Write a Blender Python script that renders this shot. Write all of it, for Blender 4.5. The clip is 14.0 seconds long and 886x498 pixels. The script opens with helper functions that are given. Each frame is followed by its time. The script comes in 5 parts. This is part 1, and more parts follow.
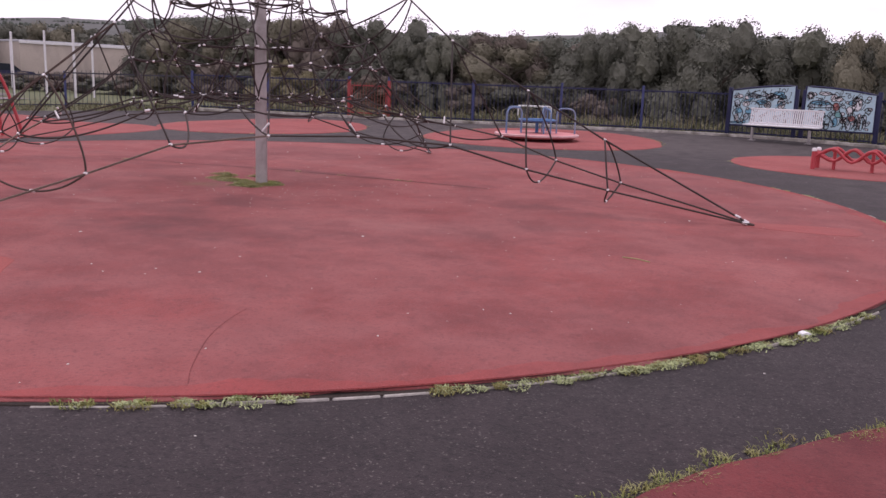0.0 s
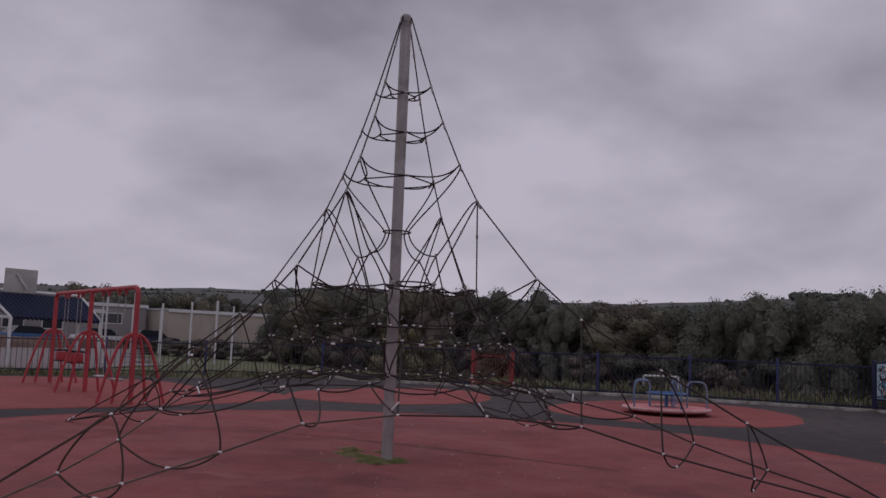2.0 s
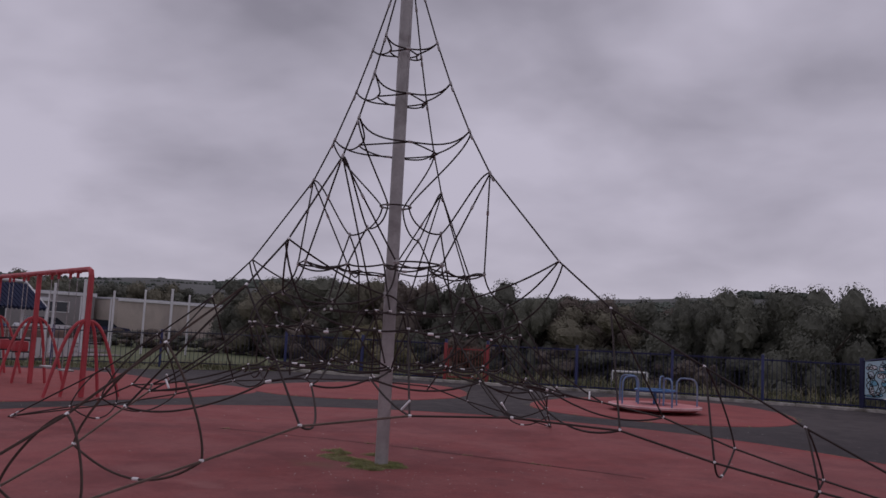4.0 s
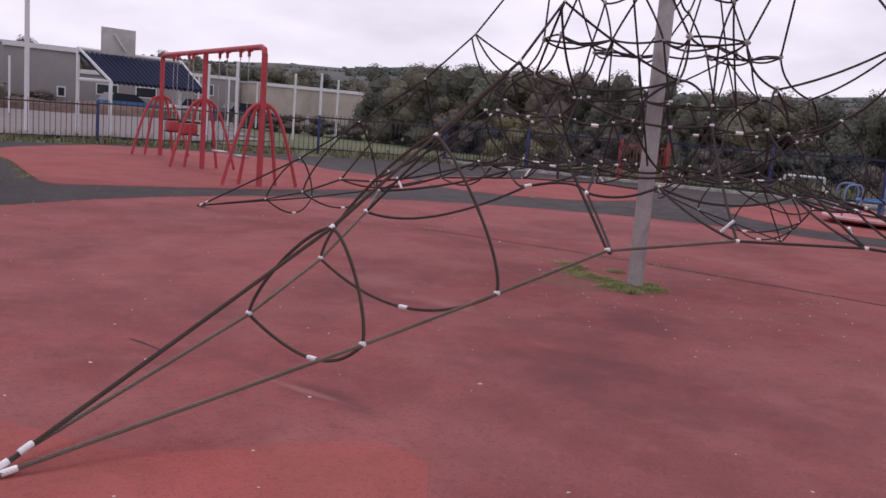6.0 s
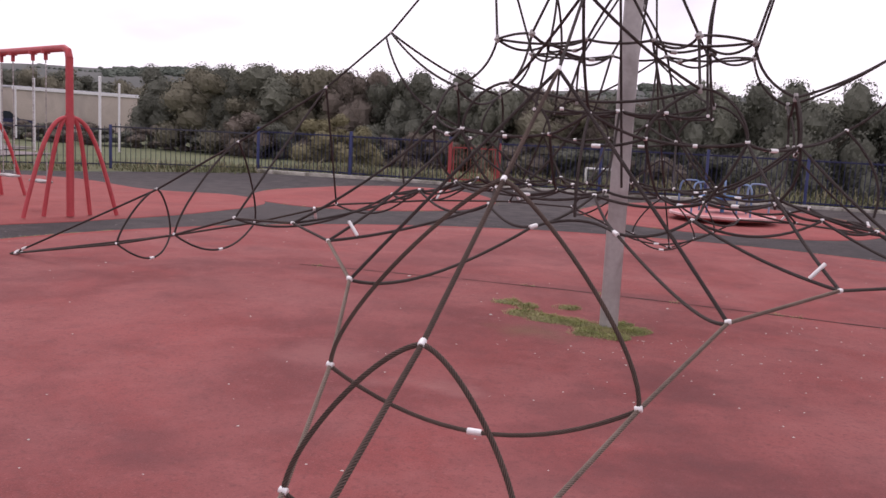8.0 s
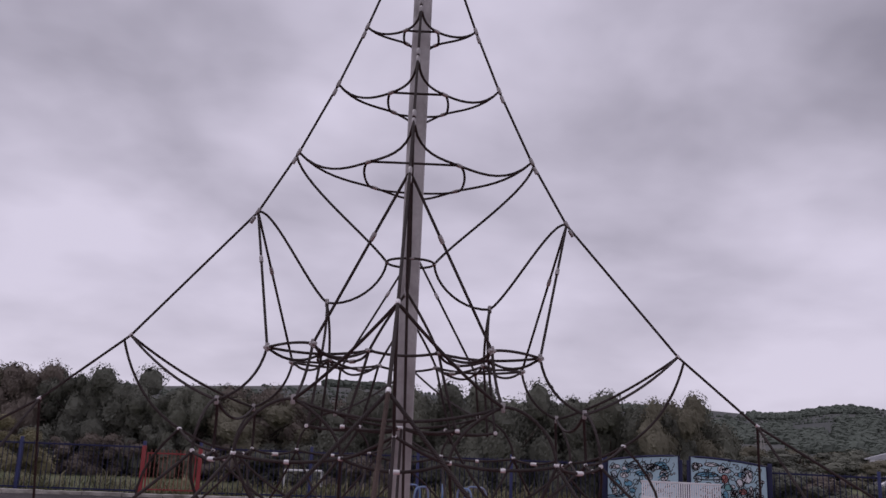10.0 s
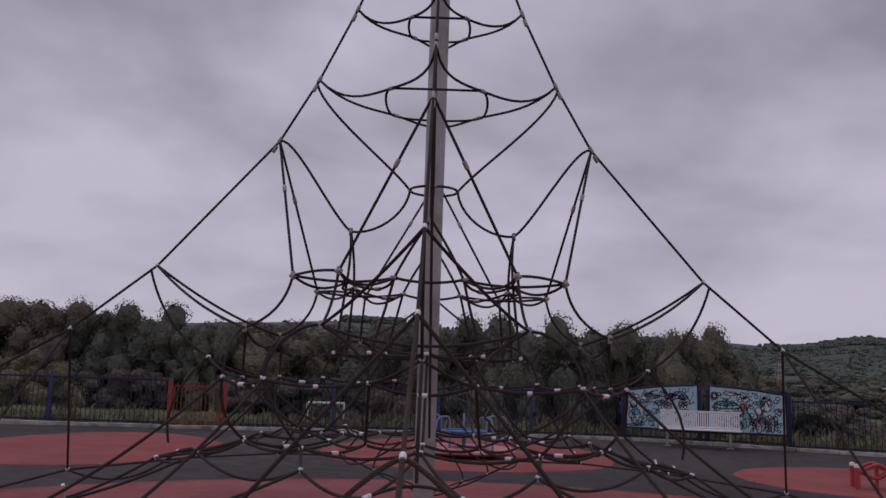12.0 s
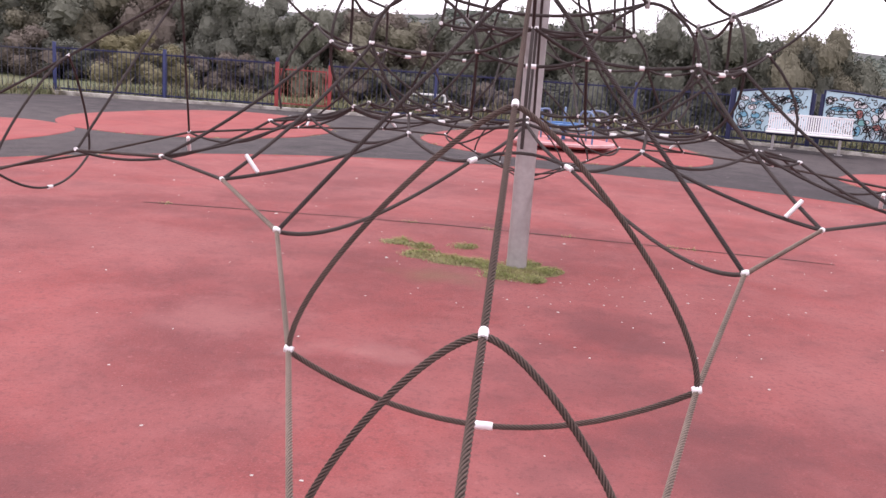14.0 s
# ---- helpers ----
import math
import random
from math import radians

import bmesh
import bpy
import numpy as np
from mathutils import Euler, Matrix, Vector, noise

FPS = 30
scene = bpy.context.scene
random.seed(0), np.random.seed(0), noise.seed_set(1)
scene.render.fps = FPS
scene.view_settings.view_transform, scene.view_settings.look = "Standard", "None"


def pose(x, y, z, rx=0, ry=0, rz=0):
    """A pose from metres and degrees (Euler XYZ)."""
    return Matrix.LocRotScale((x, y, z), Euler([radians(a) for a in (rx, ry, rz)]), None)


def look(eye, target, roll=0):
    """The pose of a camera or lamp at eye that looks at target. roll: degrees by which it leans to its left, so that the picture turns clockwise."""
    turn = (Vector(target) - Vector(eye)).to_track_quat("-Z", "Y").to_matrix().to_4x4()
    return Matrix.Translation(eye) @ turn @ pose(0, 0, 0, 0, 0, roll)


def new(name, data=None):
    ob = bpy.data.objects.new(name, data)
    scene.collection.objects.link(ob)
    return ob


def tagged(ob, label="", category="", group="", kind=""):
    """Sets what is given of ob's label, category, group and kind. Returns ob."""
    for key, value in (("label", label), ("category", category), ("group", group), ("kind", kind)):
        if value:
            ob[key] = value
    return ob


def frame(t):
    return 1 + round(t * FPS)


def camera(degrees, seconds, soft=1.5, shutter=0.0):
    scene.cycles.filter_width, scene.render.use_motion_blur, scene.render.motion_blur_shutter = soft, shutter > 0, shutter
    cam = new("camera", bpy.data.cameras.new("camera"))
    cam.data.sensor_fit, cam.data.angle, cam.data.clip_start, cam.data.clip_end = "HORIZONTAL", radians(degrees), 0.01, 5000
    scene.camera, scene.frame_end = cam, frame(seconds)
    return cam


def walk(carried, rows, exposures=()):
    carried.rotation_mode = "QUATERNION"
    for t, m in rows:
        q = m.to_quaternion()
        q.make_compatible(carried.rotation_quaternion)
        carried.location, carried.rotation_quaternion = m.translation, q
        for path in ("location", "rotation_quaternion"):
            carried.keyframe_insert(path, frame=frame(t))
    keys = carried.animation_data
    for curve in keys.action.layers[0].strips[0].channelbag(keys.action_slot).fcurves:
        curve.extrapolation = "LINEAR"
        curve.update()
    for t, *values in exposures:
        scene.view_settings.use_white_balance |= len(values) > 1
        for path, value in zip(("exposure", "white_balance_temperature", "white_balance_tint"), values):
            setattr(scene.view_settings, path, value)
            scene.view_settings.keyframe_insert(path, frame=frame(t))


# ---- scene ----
cam = camera(54.6, 14.0, soft=1.5)
PATH = [
    (0, (5.952, -9.183, 1.359), (5.255, -7.349, 0.97), 2.0),
    (0.5, (5.918, -9.159, 1.405), (4.962, -7.418, 1.175), 2.7),
    (1, (5.91, -9.169, 1.441), (4.902, -7.442, 1.379), 2.4),
    (1.5, (5.915, -9.14, 1.45), (4.9, -7.419, 1.55), 1.5),
    (2, (5.833, -9.146, 1.497), (4.857, -7.413, 1.708), 2.2),
    (2.2, (5.826, -9.207, 1.481), (4.861, -7.471, 1.722), 2.6),
    (4.3, (4.46, -8.158, 1.422), (3.583, -6.37, 1.602), 2.7),
    (4.5, (4.283, -8.077, 1.42), (3.367, -6.3, 1.493), 3.2),
    (5, (3.827, -7.861, 1.391), (2.834, -6.132, 1.242), 3.5),
    (5.5, (3.387, -7.666, 1.37), (2.379, -5.952, 1.153), 3.1),
    (6, (2.826, -7.452, 1.361), (1.729, -5.806, 1.064), 4.6),
    (6.5, (2.319, -7.321, 1.371), (1.173, -5.731, 0.975), 4.8),
    (7, (1.803, -7.099, 1.355), (0.748, -5.444, 0.971), 5.0),
    (7.2, (1.616, -7.018, 1.371), (0.629, -5.319, 0.999), 4.7),
    (9.3, (0.197, -6.194, 1.514), (0.086, -4.198, 1.596), 1.7),
    (9.5, (0.18, -6.146, 1.527), (0.112, -4.157, 1.716), 2.1),
    (10, (0.163, -6.116, 1.576), (0.185, -4.166, 2.016), 2.3),
    (10.5, (0.161, -6.141, 1.619), (0.218, -4.254, 2.278), 0.6),
    (11, (0.185, -6.16, 1.639), (0.256, -4.32, 2.422), -0.4),
    (11.5, (0.148, -6.138, 1.621), (0.188, -4.237, 2.241), 0.9),
    (12, (0.12, -6.081, 1.522), (0.107, -4.102, 1.814), 1.9),
    (12.5, (0.132, -6.086, 1.484), (0.099, -4.087, 1.55), 1.8),
    (13, (0.119, -6.081, 1.446), (0.089, -4.083, 1.351), 2.1),
    (13.5, (0.101, -6.08, 1.403), (0.064, -4.098, 1.137), 2.8),
    (13.7, (0.096, -6.078, 1.387), (0.04, -4.103, 1.041), 3.1),
    (14, (0.085, -6.076, 1.364), (-0.115, -4.129, 0.953), 4.1),
]
EXPOSURES = [
    (0, 1.3, 6300, 24),
    (0.5, 0.75, 6050, 20),
    (1, 0.15, 5950, 20),
    (1.5, -0.06, 6020, 20),
    (2.2, -0.14, 6040, 20),
    (4.3, 0.0, 5950, 20),
    (5, 0.65, 6080, 20),
    (5.5, 0.85, 6000, 19),
    (6, 0.95, 6100, 18),
    (6.5, 1.32, 6250, 19),
    (7.2, 1.5, 6400, 18),
    (9.3, 0.69, 6080, 20),
    (10, 0.38, 5950, 21),
    (10.5, 0.05, 6050, 20),
    (11, -0.25, 6000, 21),
    (11.7, -0.45, 5950, 21),
    (12, 0.0, 5950, 21),
    (12.5, 0.65, 6050, 20),
    (13, 1.02, 6050, 23),
    (13.5, 1.17, 6000, 22),
    (14, 2.08, 6300, 18),
]
walk(cam, [(t, look(e, g, r)) for t, e, g, r in PATH], EXPOSURES)

# ---- world and sun: an overcast sky, darker overhead, bright low down ahead ----
world = bpy.data.worlds.new("overcast_sky")
scene.world = world
world.use_nodes = True
wn, wl = world.node_tree.nodes, world.node_tree.links
wn.clear()


def wnode(kind, **values):
    n = wn.new(kind)
    for k, v in values.items():
        if k in n.inputs:
            n.inputs[k].default_value = v
    return n


coord = wnode("ShaderNodeTexCoord")
sep = wnode("ShaderNodeSeparateXYZ")
wl.new(coord.outputs["Generated"], sep.inputs[0])
up = wn.new("ShaderNodeMath"); up.operation = "MAXIMUM"; up.inputs[1].default_value = 0.0
wl.new(sep.outputs["Z"], up.inputs[0])
lift = wn.new("ShaderNodeMath"); lift.operation = "ADD"; lift.inputs[1].default_value = 0.30
wl.new(up.outputs[0], lift.inputs[0])
flat = []
for axis in "XY":
    d = wn.new("ShaderNodeMath"); d.operation = "DIVIDE"
    wl.new(sep.outputs[axis], d.inputs[0]); wl.new(lift.outputs[0], d.inputs[1]); flat.append(d)
plane = wn.new("ShaderNodeCombineXYZ")
wl.new(flat[0].outputs[0], plane.inputs[0]); wl.new(flat[1].outputs[0], plane.inputs[1])
clouds = wnode("ShaderNodeTexNoise", Scale=1.35, Detail=4.5, Roughness=0.46, Distortion=0.2)
wl.new(plane.outputs[0], clouds.inputs["Vector"])
wisps = wnode("ShaderNodeTexNoise", Scale=3.6, Detail=4.0, Roughness=0.5, Distortion=0.2)
wl.new(plane.outputs[0], wisps.inputs["Vector"])
blend = wn.new("ShaderNodeMix"); blend.data_type = "FLOAT"; blend.inputs[0].default_value = 0.2
wl.new(clouds.outputs["Fac"], blend.inputs[2]); wl.new(wisps.outputs["Fac"], blend.inputs[3])
tone = wn.new("ShaderNodeValToRGB")
tone.color_ramp.elements[0].position, tone.color_ramp.elements[0].color = 0.36, (0.39, 0.377, 0.402, 1)
tone.color_ramp.elements[1].position, tone.color_ramp.elements[1].color = 0.60, (0.91, 0.875, 0.905, 1)
wl.new(blend.outputs[0], tone.inputs[0])
height = wn.new("ShaderNodeValToRGB")
height.color_ramp.elements[0].position, height.color_ramp.elements[0].color = 0.0, (0.95, 0.925, 0.91, 1)
height.color_ramp.elements[1].position, height.color_ramp.elements[1].color = 0.62, (0.70, 0.687, 0.705, 1)
mid = height.color_ramp.elements.new(0.16); mid.color = (0.84, 0.82, 0.83, 1)
wl.new(up.outputs[0], height.inputs[0])
mul = wn.new("ShaderNodeMix"); mul.data_type = "RGBA"; mul.blend_type = "MULTIPLY"; mul.inputs[0].default_value = 1.0
veil = wn.new("ShaderNodeMapRange"); veil.inputs["From Max"].default_value = 0.42; veil.inputs["To Min"].default_value = 0.25
wl.new(up.outputs[0], veil.inputs["Value"])
even = wn.new("ShaderNodeMix"); even.data_type = "RGBA"; even.inputs[6].default_value = (0.70, 0.675, 0.71, 1)
wl.new(veil.outputs[0], even.inputs[0]); wl.new(tone.outputs[0], even.inputs[7])
wl.new(even.outputs[2], mul.inputs[6]); wl.new(height.outputs[0], mul.inputs[7])
sky = wnode("ShaderNodeBackground", Strength=0.75)
wl.new(mul.outputs[2], sky.inputs["Color"])
wout = wn.new("ShaderNodeOutputWorld")
wl.new(sky.outputs[0], wout.inputs["Surface"])

sun = new("sun", bpy.data.lights.new("sun", "SUN"))
sun.data.energy, sun.data.angle, sun.data.color = 0.6, radians(40), (1.0, 0.96, 0.92)
sun.matrix_world = look((0, 0, 20), (6, -8, 0))

# ---- materials ----
def material(name, base, rough=0.8, metal=0.0, vary=0.25, fine=60.0, coarse=2.0, bump=0.3, stain=None, stain_at=0.6, spec=0.3, random_by="", spread=0.25):
    """Base colour with fine grain, coarse blotches, an optional stain colour and relief."""
    m = bpy.data.materials.new(name)
    m.use_nodes = True
    n, l = m.node_tree.nodes, m.node_tree.links
    b = n["Principled BSDF"]
    b.inputs["Roughness"].default_value, b.inputs["Metallic"].default_value = rough, metal
    b.inputs["Specular IOR Level"].default_value = spec
    tc = n.new("ShaderNodeTexCoord")
    geo = n.new("ShaderNodeNewGeometry")
    g = n.new("ShaderNodeTexNoise"); g.inputs["Scale"].default_value, g.inputs["Detail"].default_value = fine, 3
    c = n.new("ShaderNodeTexNoise"); c.inputs["Scale"].default_value, c.inputs["Detail"].default_value, c.inputs["Distortion"].default_value = coarse, 5, 0.5
    l.new(geo.outputs["Position"], g.inputs["Vector"]); l.new(geo.outputs["Position"], c.inputs["Vector"])
    add = n.new("ShaderNodeMath"); add.operation = "ADD"
    l.new(g.outputs["Fac"], add.inputs[0]); l.new(c.outputs["Fac"], add.inputs[1])
    rng = n.new("ShaderNodeMapRange")
    rng.inputs["From Min"].default_value, rng.inputs["From Max"].default_value = 0.6, 1.4
    rng.inputs["To Min"].default_value, rng.inputs["To Max"].default_value = 1 - vary, 1 + vary
    l.new(add.outputs[0], rng.inputs["Value"])
    last = rng.outputs[0]
    if random_by:
        src = geo.outputs["Random Per Island"] if random_by == "island" else n.new("ShaderNodeObjectInfo").outputs["Random"]
        r2 = n.new("ShaderNodeMapRange")
        r2.inputs["To Min"].default_value, r2.inputs["To Max"].default_value = 1 - spread, 1 + spread
        l.new(src, r2.inputs["Value"])
        mm = n.new("ShaderNodeMath"); mm.operation = "MULTIPLY"
        l.new(last, mm.inputs[0]); l.new(r2.outputs[0], mm.inputs[1]); last = mm.outputs[0]
    sc = n.new("ShaderNodeVectorMath"); sc.operation = "SCALE"
    sc.inputs[0].default_value = base
    l.new(last, sc.inputs["Scale"])
    colour = sc.outputs[0]
    if stain:
        s = n.new("ShaderNodeTexNoise"); s.inputs["Scale"].default_value, s.inputs["Detail"].default_value, s.inputs["Distortion"].default_value = coarse * 0.45, 6, 0.8
        l.new(geo.outputs["Position"], s.inputs["Vector"])
        sr = n.new("ShaderNodeMapRange"); sr.inputs["From Min"].default_value, sr.inputs["From Max"].default_value = stain_at - 0.12, stain_at + 0.14
        l.new(s.outputs["Fac"], sr.inputs["Value"])
        mx = n.new("ShaderNodeMix"); mx.data_type = "RGBA"
        l.new(sr.outputs[0], mx.inputs[0]); l.new(colour, mx.inputs[6]); mx.inputs[7].default_value = (*stain, 1)
        colour = mx.outputs[2]
    l.new(colour, b.inputs["Base Color"])
    if bump:
        bp = n.new("ShaderNodeBump"); bp.inputs["Strength"].default_value, bp.inputs["Distance"].default_value = bump, 0.01
        l.new(g.outputs["Fac"], bp.inputs["Height"]); l.new(bp.outputs[0], b.inputs["Normal"])
    return m


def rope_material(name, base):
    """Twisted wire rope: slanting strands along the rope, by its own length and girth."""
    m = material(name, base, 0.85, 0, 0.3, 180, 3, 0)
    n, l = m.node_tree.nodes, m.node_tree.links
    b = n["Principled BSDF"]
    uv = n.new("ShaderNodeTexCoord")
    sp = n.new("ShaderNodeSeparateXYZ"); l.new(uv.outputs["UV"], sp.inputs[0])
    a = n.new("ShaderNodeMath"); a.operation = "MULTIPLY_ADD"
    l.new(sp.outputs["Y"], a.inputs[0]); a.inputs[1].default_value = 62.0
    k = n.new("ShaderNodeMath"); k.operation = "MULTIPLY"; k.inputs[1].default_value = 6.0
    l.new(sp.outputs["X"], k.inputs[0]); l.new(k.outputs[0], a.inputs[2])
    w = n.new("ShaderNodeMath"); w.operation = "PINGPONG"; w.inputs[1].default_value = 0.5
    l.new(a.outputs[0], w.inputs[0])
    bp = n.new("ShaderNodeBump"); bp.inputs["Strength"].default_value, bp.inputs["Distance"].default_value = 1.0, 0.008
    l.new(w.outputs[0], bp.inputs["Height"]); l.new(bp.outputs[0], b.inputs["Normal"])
    # crease shade put into the colour, darkest between the strands
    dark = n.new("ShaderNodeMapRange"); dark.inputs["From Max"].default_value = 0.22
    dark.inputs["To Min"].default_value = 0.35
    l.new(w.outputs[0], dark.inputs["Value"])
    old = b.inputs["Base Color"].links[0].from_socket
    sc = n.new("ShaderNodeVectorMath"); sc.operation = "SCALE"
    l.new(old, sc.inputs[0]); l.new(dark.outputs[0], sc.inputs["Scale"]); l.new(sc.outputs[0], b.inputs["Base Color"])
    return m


def ground_material(name, base, worn, dirt, grain=0.28, chips=None, stains=(), gloss=(0.9, 0.2)):
    """Wet-pour rubber or tarmac: crumb grain, pale wear, dark damp blotches, and stains at known spots."""
    m = material(name, base, gloss[0], 0, grain, 110, 1.3, 0.6, spec=gloss[1])
    n, l = m.node_tree.nodes, m.node_tree.links
    b = n["Principled BSDF"]
    geo = n.new("ShaderNodeNewGeometry")
    colour = b.inputs["Base Color"].links[0].from_socket

    def lay(fac, tint):
        mx = n.new("ShaderNodeMix"); mx.data_type = "RGBA"
        l.new(fac, mx.inputs[0]); l.new(colour, mx.inputs[6]); mx.inputs[7].default_value = (*tint, 1)
        return mx.outputs[2]

    layers = [(worn, 0.55, 0.5, 0.16, 0.55, 1.2), (dirt, 0.4, 0.53, 0.14, 0.5, 0.9), (dirt, 2.2, 0.58, 0.16, 0.36, 0.3), (worn, 1.5, 0.54, 0.14, 0.4, 0.3), (dirt, 6.0, 0.58, 0.14, 0.26, 0.2), (worn, 8.0, 0.60, 0.14, 0.3, 0.2), (dirt, 19.0, 0.62, 0.06, 0.28, 0.1), (dirt, 48.0, 0.58, 0.08, 0.4, 0.0), (worn, 30.0, 0.66, 0.05, 0.5, 0.2)]
    layers += [(chips, 75.0, 0.64, 0.05, 0.7, 0.0), (dirt, 34.0, 0.55, 0.06, 0.6, 0.0)] if chips else [(worn, 90.0, 0.62, 0.05, 0.5, 0.0)]
    for tint, scale, at_, width, amount, dist in layers:
        t = n.new("ShaderNodeTexNoise")
        t.inputs["Scale"].default_value, t.inputs["Detail"].default_value, t.inputs["Distortion"].default_value = scale, 6, dist
        off = n.new("ShaderNodeVectorMath"); off.inputs[1].default_value = (scale * 7.1, at_ * 31, 0.3)
        l.new(geo.outputs["Position"], off.inputs[0]); l.new(off.outputs[0], t.inputs["Vector"])
        r = n.new("ShaderNodeMapRange")
        r.inputs["From Min"].default_value, r.inputs["From Max"].default_value, r.inputs["To Max"].default_value = at_ - width / 2, at_ + width, amount
        l.new(t.outputs["Fac"], r.inputs["Value"])
        colour = lay(r.outputs[0], tint)
    if stains:
        rag = n.new("ShaderNodeTexNoise"); rag.inputs["Scale"].default_value, rag.inputs["Detail"].default_value = 2.8, 7
        l.new(geo.outputs["Position"], rag.inputs["Vector"])
        for sx, sy, rx, ry, amount, tint in stains:
            d = n.new("ShaderNodeVectorMath"); d.operation = "SUBTRACT"; d.inputs[1].default_value = (sx, sy, 0)
            l.new(geo.outputs["Position"], d.inputs[0])
            e = n.new("ShaderNodeVectorMath"); e.operation = "MULTIPLY"; e.inputs[1].default_value = (1 / rx, 1 / ry, 0)
            l.new(d.outputs[0], e.inputs[0])
            q = n.new("ShaderNodeVectorMath"); q.operation = "LENGTH"; l.new(e.outputs[0], q.inputs[0])
            w = n.new("ShaderNodeMath"); w.operation = "MULTIPLY_ADD"; w.inputs[1].default_value = 2.6
            l.new(rag.outputs["Fac"], w.inputs[0]); l.new(q.outputs["Value"], w.inputs[2])
            r = n.new("ShaderNodeMapRange"); r.interpolation_type = "SMOOTHSTEP"
            r.inputs["From Min"].default_value, r.inputs["From Max"].default_value = 1.2, 2.5
            r.inputs["To Min"].default_value, r.inputs["To Max"].default_value = amount * 0.8, 0.0
            l.new(w.outputs[0], r.inputs["Value"])
            colour = lay(r.outputs[0], tint)
    l.new(colour, b.inputs["Base Color"])
    return m


# paler brownish tarmac towards the far side of the yard
PALER_TARMAC = (0.088, 0.072, 0.069)
PALER_SPOTS = ((2.0, 12.0, 11.0, 4.5, 0.75, PALER_TARMAC), (-9.0, 7.0, 8.0, 7.0, 0.6, PALER_TARMAC), (9.5, 6.5, 4.0, 6.0, 0.5, PALER_TARMAC))
DAMP, PALE, MOSSY = (0.125, 0.048, 0.050), (0.36, 0.17, 0.16), (0.17, 0.12, 0.06)
# spots trodden dark or scuffed pale: x, y, half length, half width, strength, colour
STAINS = ((0.74, -3.09, 0.9, 0.5, 0.75, DAMP), (1.85, -3.05, 1.0, 0.4, 0.65, DAMP), (2.8, -2.6, 0.8, 0.35, 0.45, DAMP), (0.6, -1.5, 0.7, 0.55, 0.7, DAMP),
          (0.36, -4.42, 0.42, 0.12, 0.8, DAMP), (-0.43, -4.31, 0.4, 0.14, 0.5, DAMP), (0.3, -2.3, 1.3, 0.5, 0.5, DAMP), (0.0, 1.5, 1.4, 0.3, 0.6, DAMP),
          (3.4, 0.0, 1.0, 0.3, 0.65, DAMP), (4.5, -0.25, 0.9, 0.22, 0.5, DAMP), (-1.54, -3.52, 0.3, 0.14, 0.5, DAMP), (3.5, -5.4, 0.8, 0.5, 0.3, DAMP),
          (-1.44, -3.75, 0.3, 0.16, 0.6, DAMP), (-2.6, 0.9, 1.2, 0.3, 0.35, DAMP), (-1.5, -1.9, 0.5, 0.4, 0.3, PALE), (-0.67, -2.2, 0.4, 0.16, 0.6, PALE),
          (0.1, -4.43, 0.4, 0.03, 0.7, PALE), (2.5, -2.0, 0.8, 0.4, 0.3, PALE), (-0.5, -0.5, 0.35, 0.25, 0.6, MOSSY), (-0.1, -0.1, 0.8, 0.6, 0.4, DAMP))
M_RED = ground_material("red_rubber", (0.254, 0.069, 0.066), (0.32, 0.122, 0.117), (0.13, 0.048, 0.05), stains=STAINS)
M_RED_NEW = ground_material("bright_red_rubber", (0.315, 0.074, 0.066), (0.35, 0.105, 0.095), (0.19, 0.055, 0.052), 0.4)
M_RED_FAR = ground_material("clean_red_rubber", (0.295, 0.076, 0.071), (0.33, 0.11, 0.104), (0.185, 0.056, 0.056))
M_TARMAC = ground_material("dark_tarmac", (0.033, 0.0238, 0.0262), (0.052, 0.041, 0.043), (0.016, 0.0125, 0.014), 0.5, (0.15, 0.13, 0.125), gloss=(0.85, 0.3), stains=PALER_SPOTS)
M_RED_DARK = ground_material("dirty_dark_red_rubber", (0.165, 0.036, 0.038), (0.20, 0.06, 0.06), (0.085, 0.026, 0.028))
M_RIM = ground_material("bright_rim_rubber", (0.278, 0.060, 0.057), (0.32, 0.09, 0.085), (0.17, 0.05, 0.05))
M_DARK_GAP = material("dark_gap", (0.035, 0.026, 0.022), 0.95, 0, 0.5, 60, 6, 0.9)
M_GRASS_GROUND = material("rough_grass", (0.105, 0.118, 0.058), 0.95, 0, 0.4, 25, 0.6, 0.8, (0.145, 0.14, 0.075))
M_COURT = material("court_concrete", (0.20, 0.168, 0.168), 0.9, 0, 0.12, 40, 0.4, 0.2, (0.20, 0.17, 0.165))
M_KERB = material("pale_concrete_kerb", (0.46, 0.43, 0.39), 0.9, 0, 0.35, 40, 5, 0.6, (0.15, 0.135, 0.11), 0.56)
M_PALE_WEED = material("pale_weed_leaves", (0.34, 0.38, 0.19), 0.8, 0, 0.3, 20, 2, 0, random_by="island", spread=0.35)
M_TUFT = material("tuft_blades", (0.175, 0.20, 0.055), 0.8, 0, 0.4, 9, 9, 0, (0.27, 0.215, 0.085), 0.56, random_by="island", spread=0.45)
M_DRY_GRASS = material("dry_grass_blades", (0.32, 0.31, 0.14), 0.85, 0, 0.3, 20, 2, 0, random_by="island")
M_LONG_GRASS = material("long_grass_blades", (0.125, 0.130, 0.066), 0.85, 0, 0.3, 20, 2, 0, random_by="island")
M_STALKS = material("dry_stalks", (0.20, 0.175, 0.105), 0.9, 0, 0.3, 20, 2, 0, random_by="island")
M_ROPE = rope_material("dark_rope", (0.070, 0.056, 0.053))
M_ROPE_PALE = rope_material("pale_rope", (0.175, 0.143, 0.120))
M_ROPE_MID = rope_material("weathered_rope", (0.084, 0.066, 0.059))
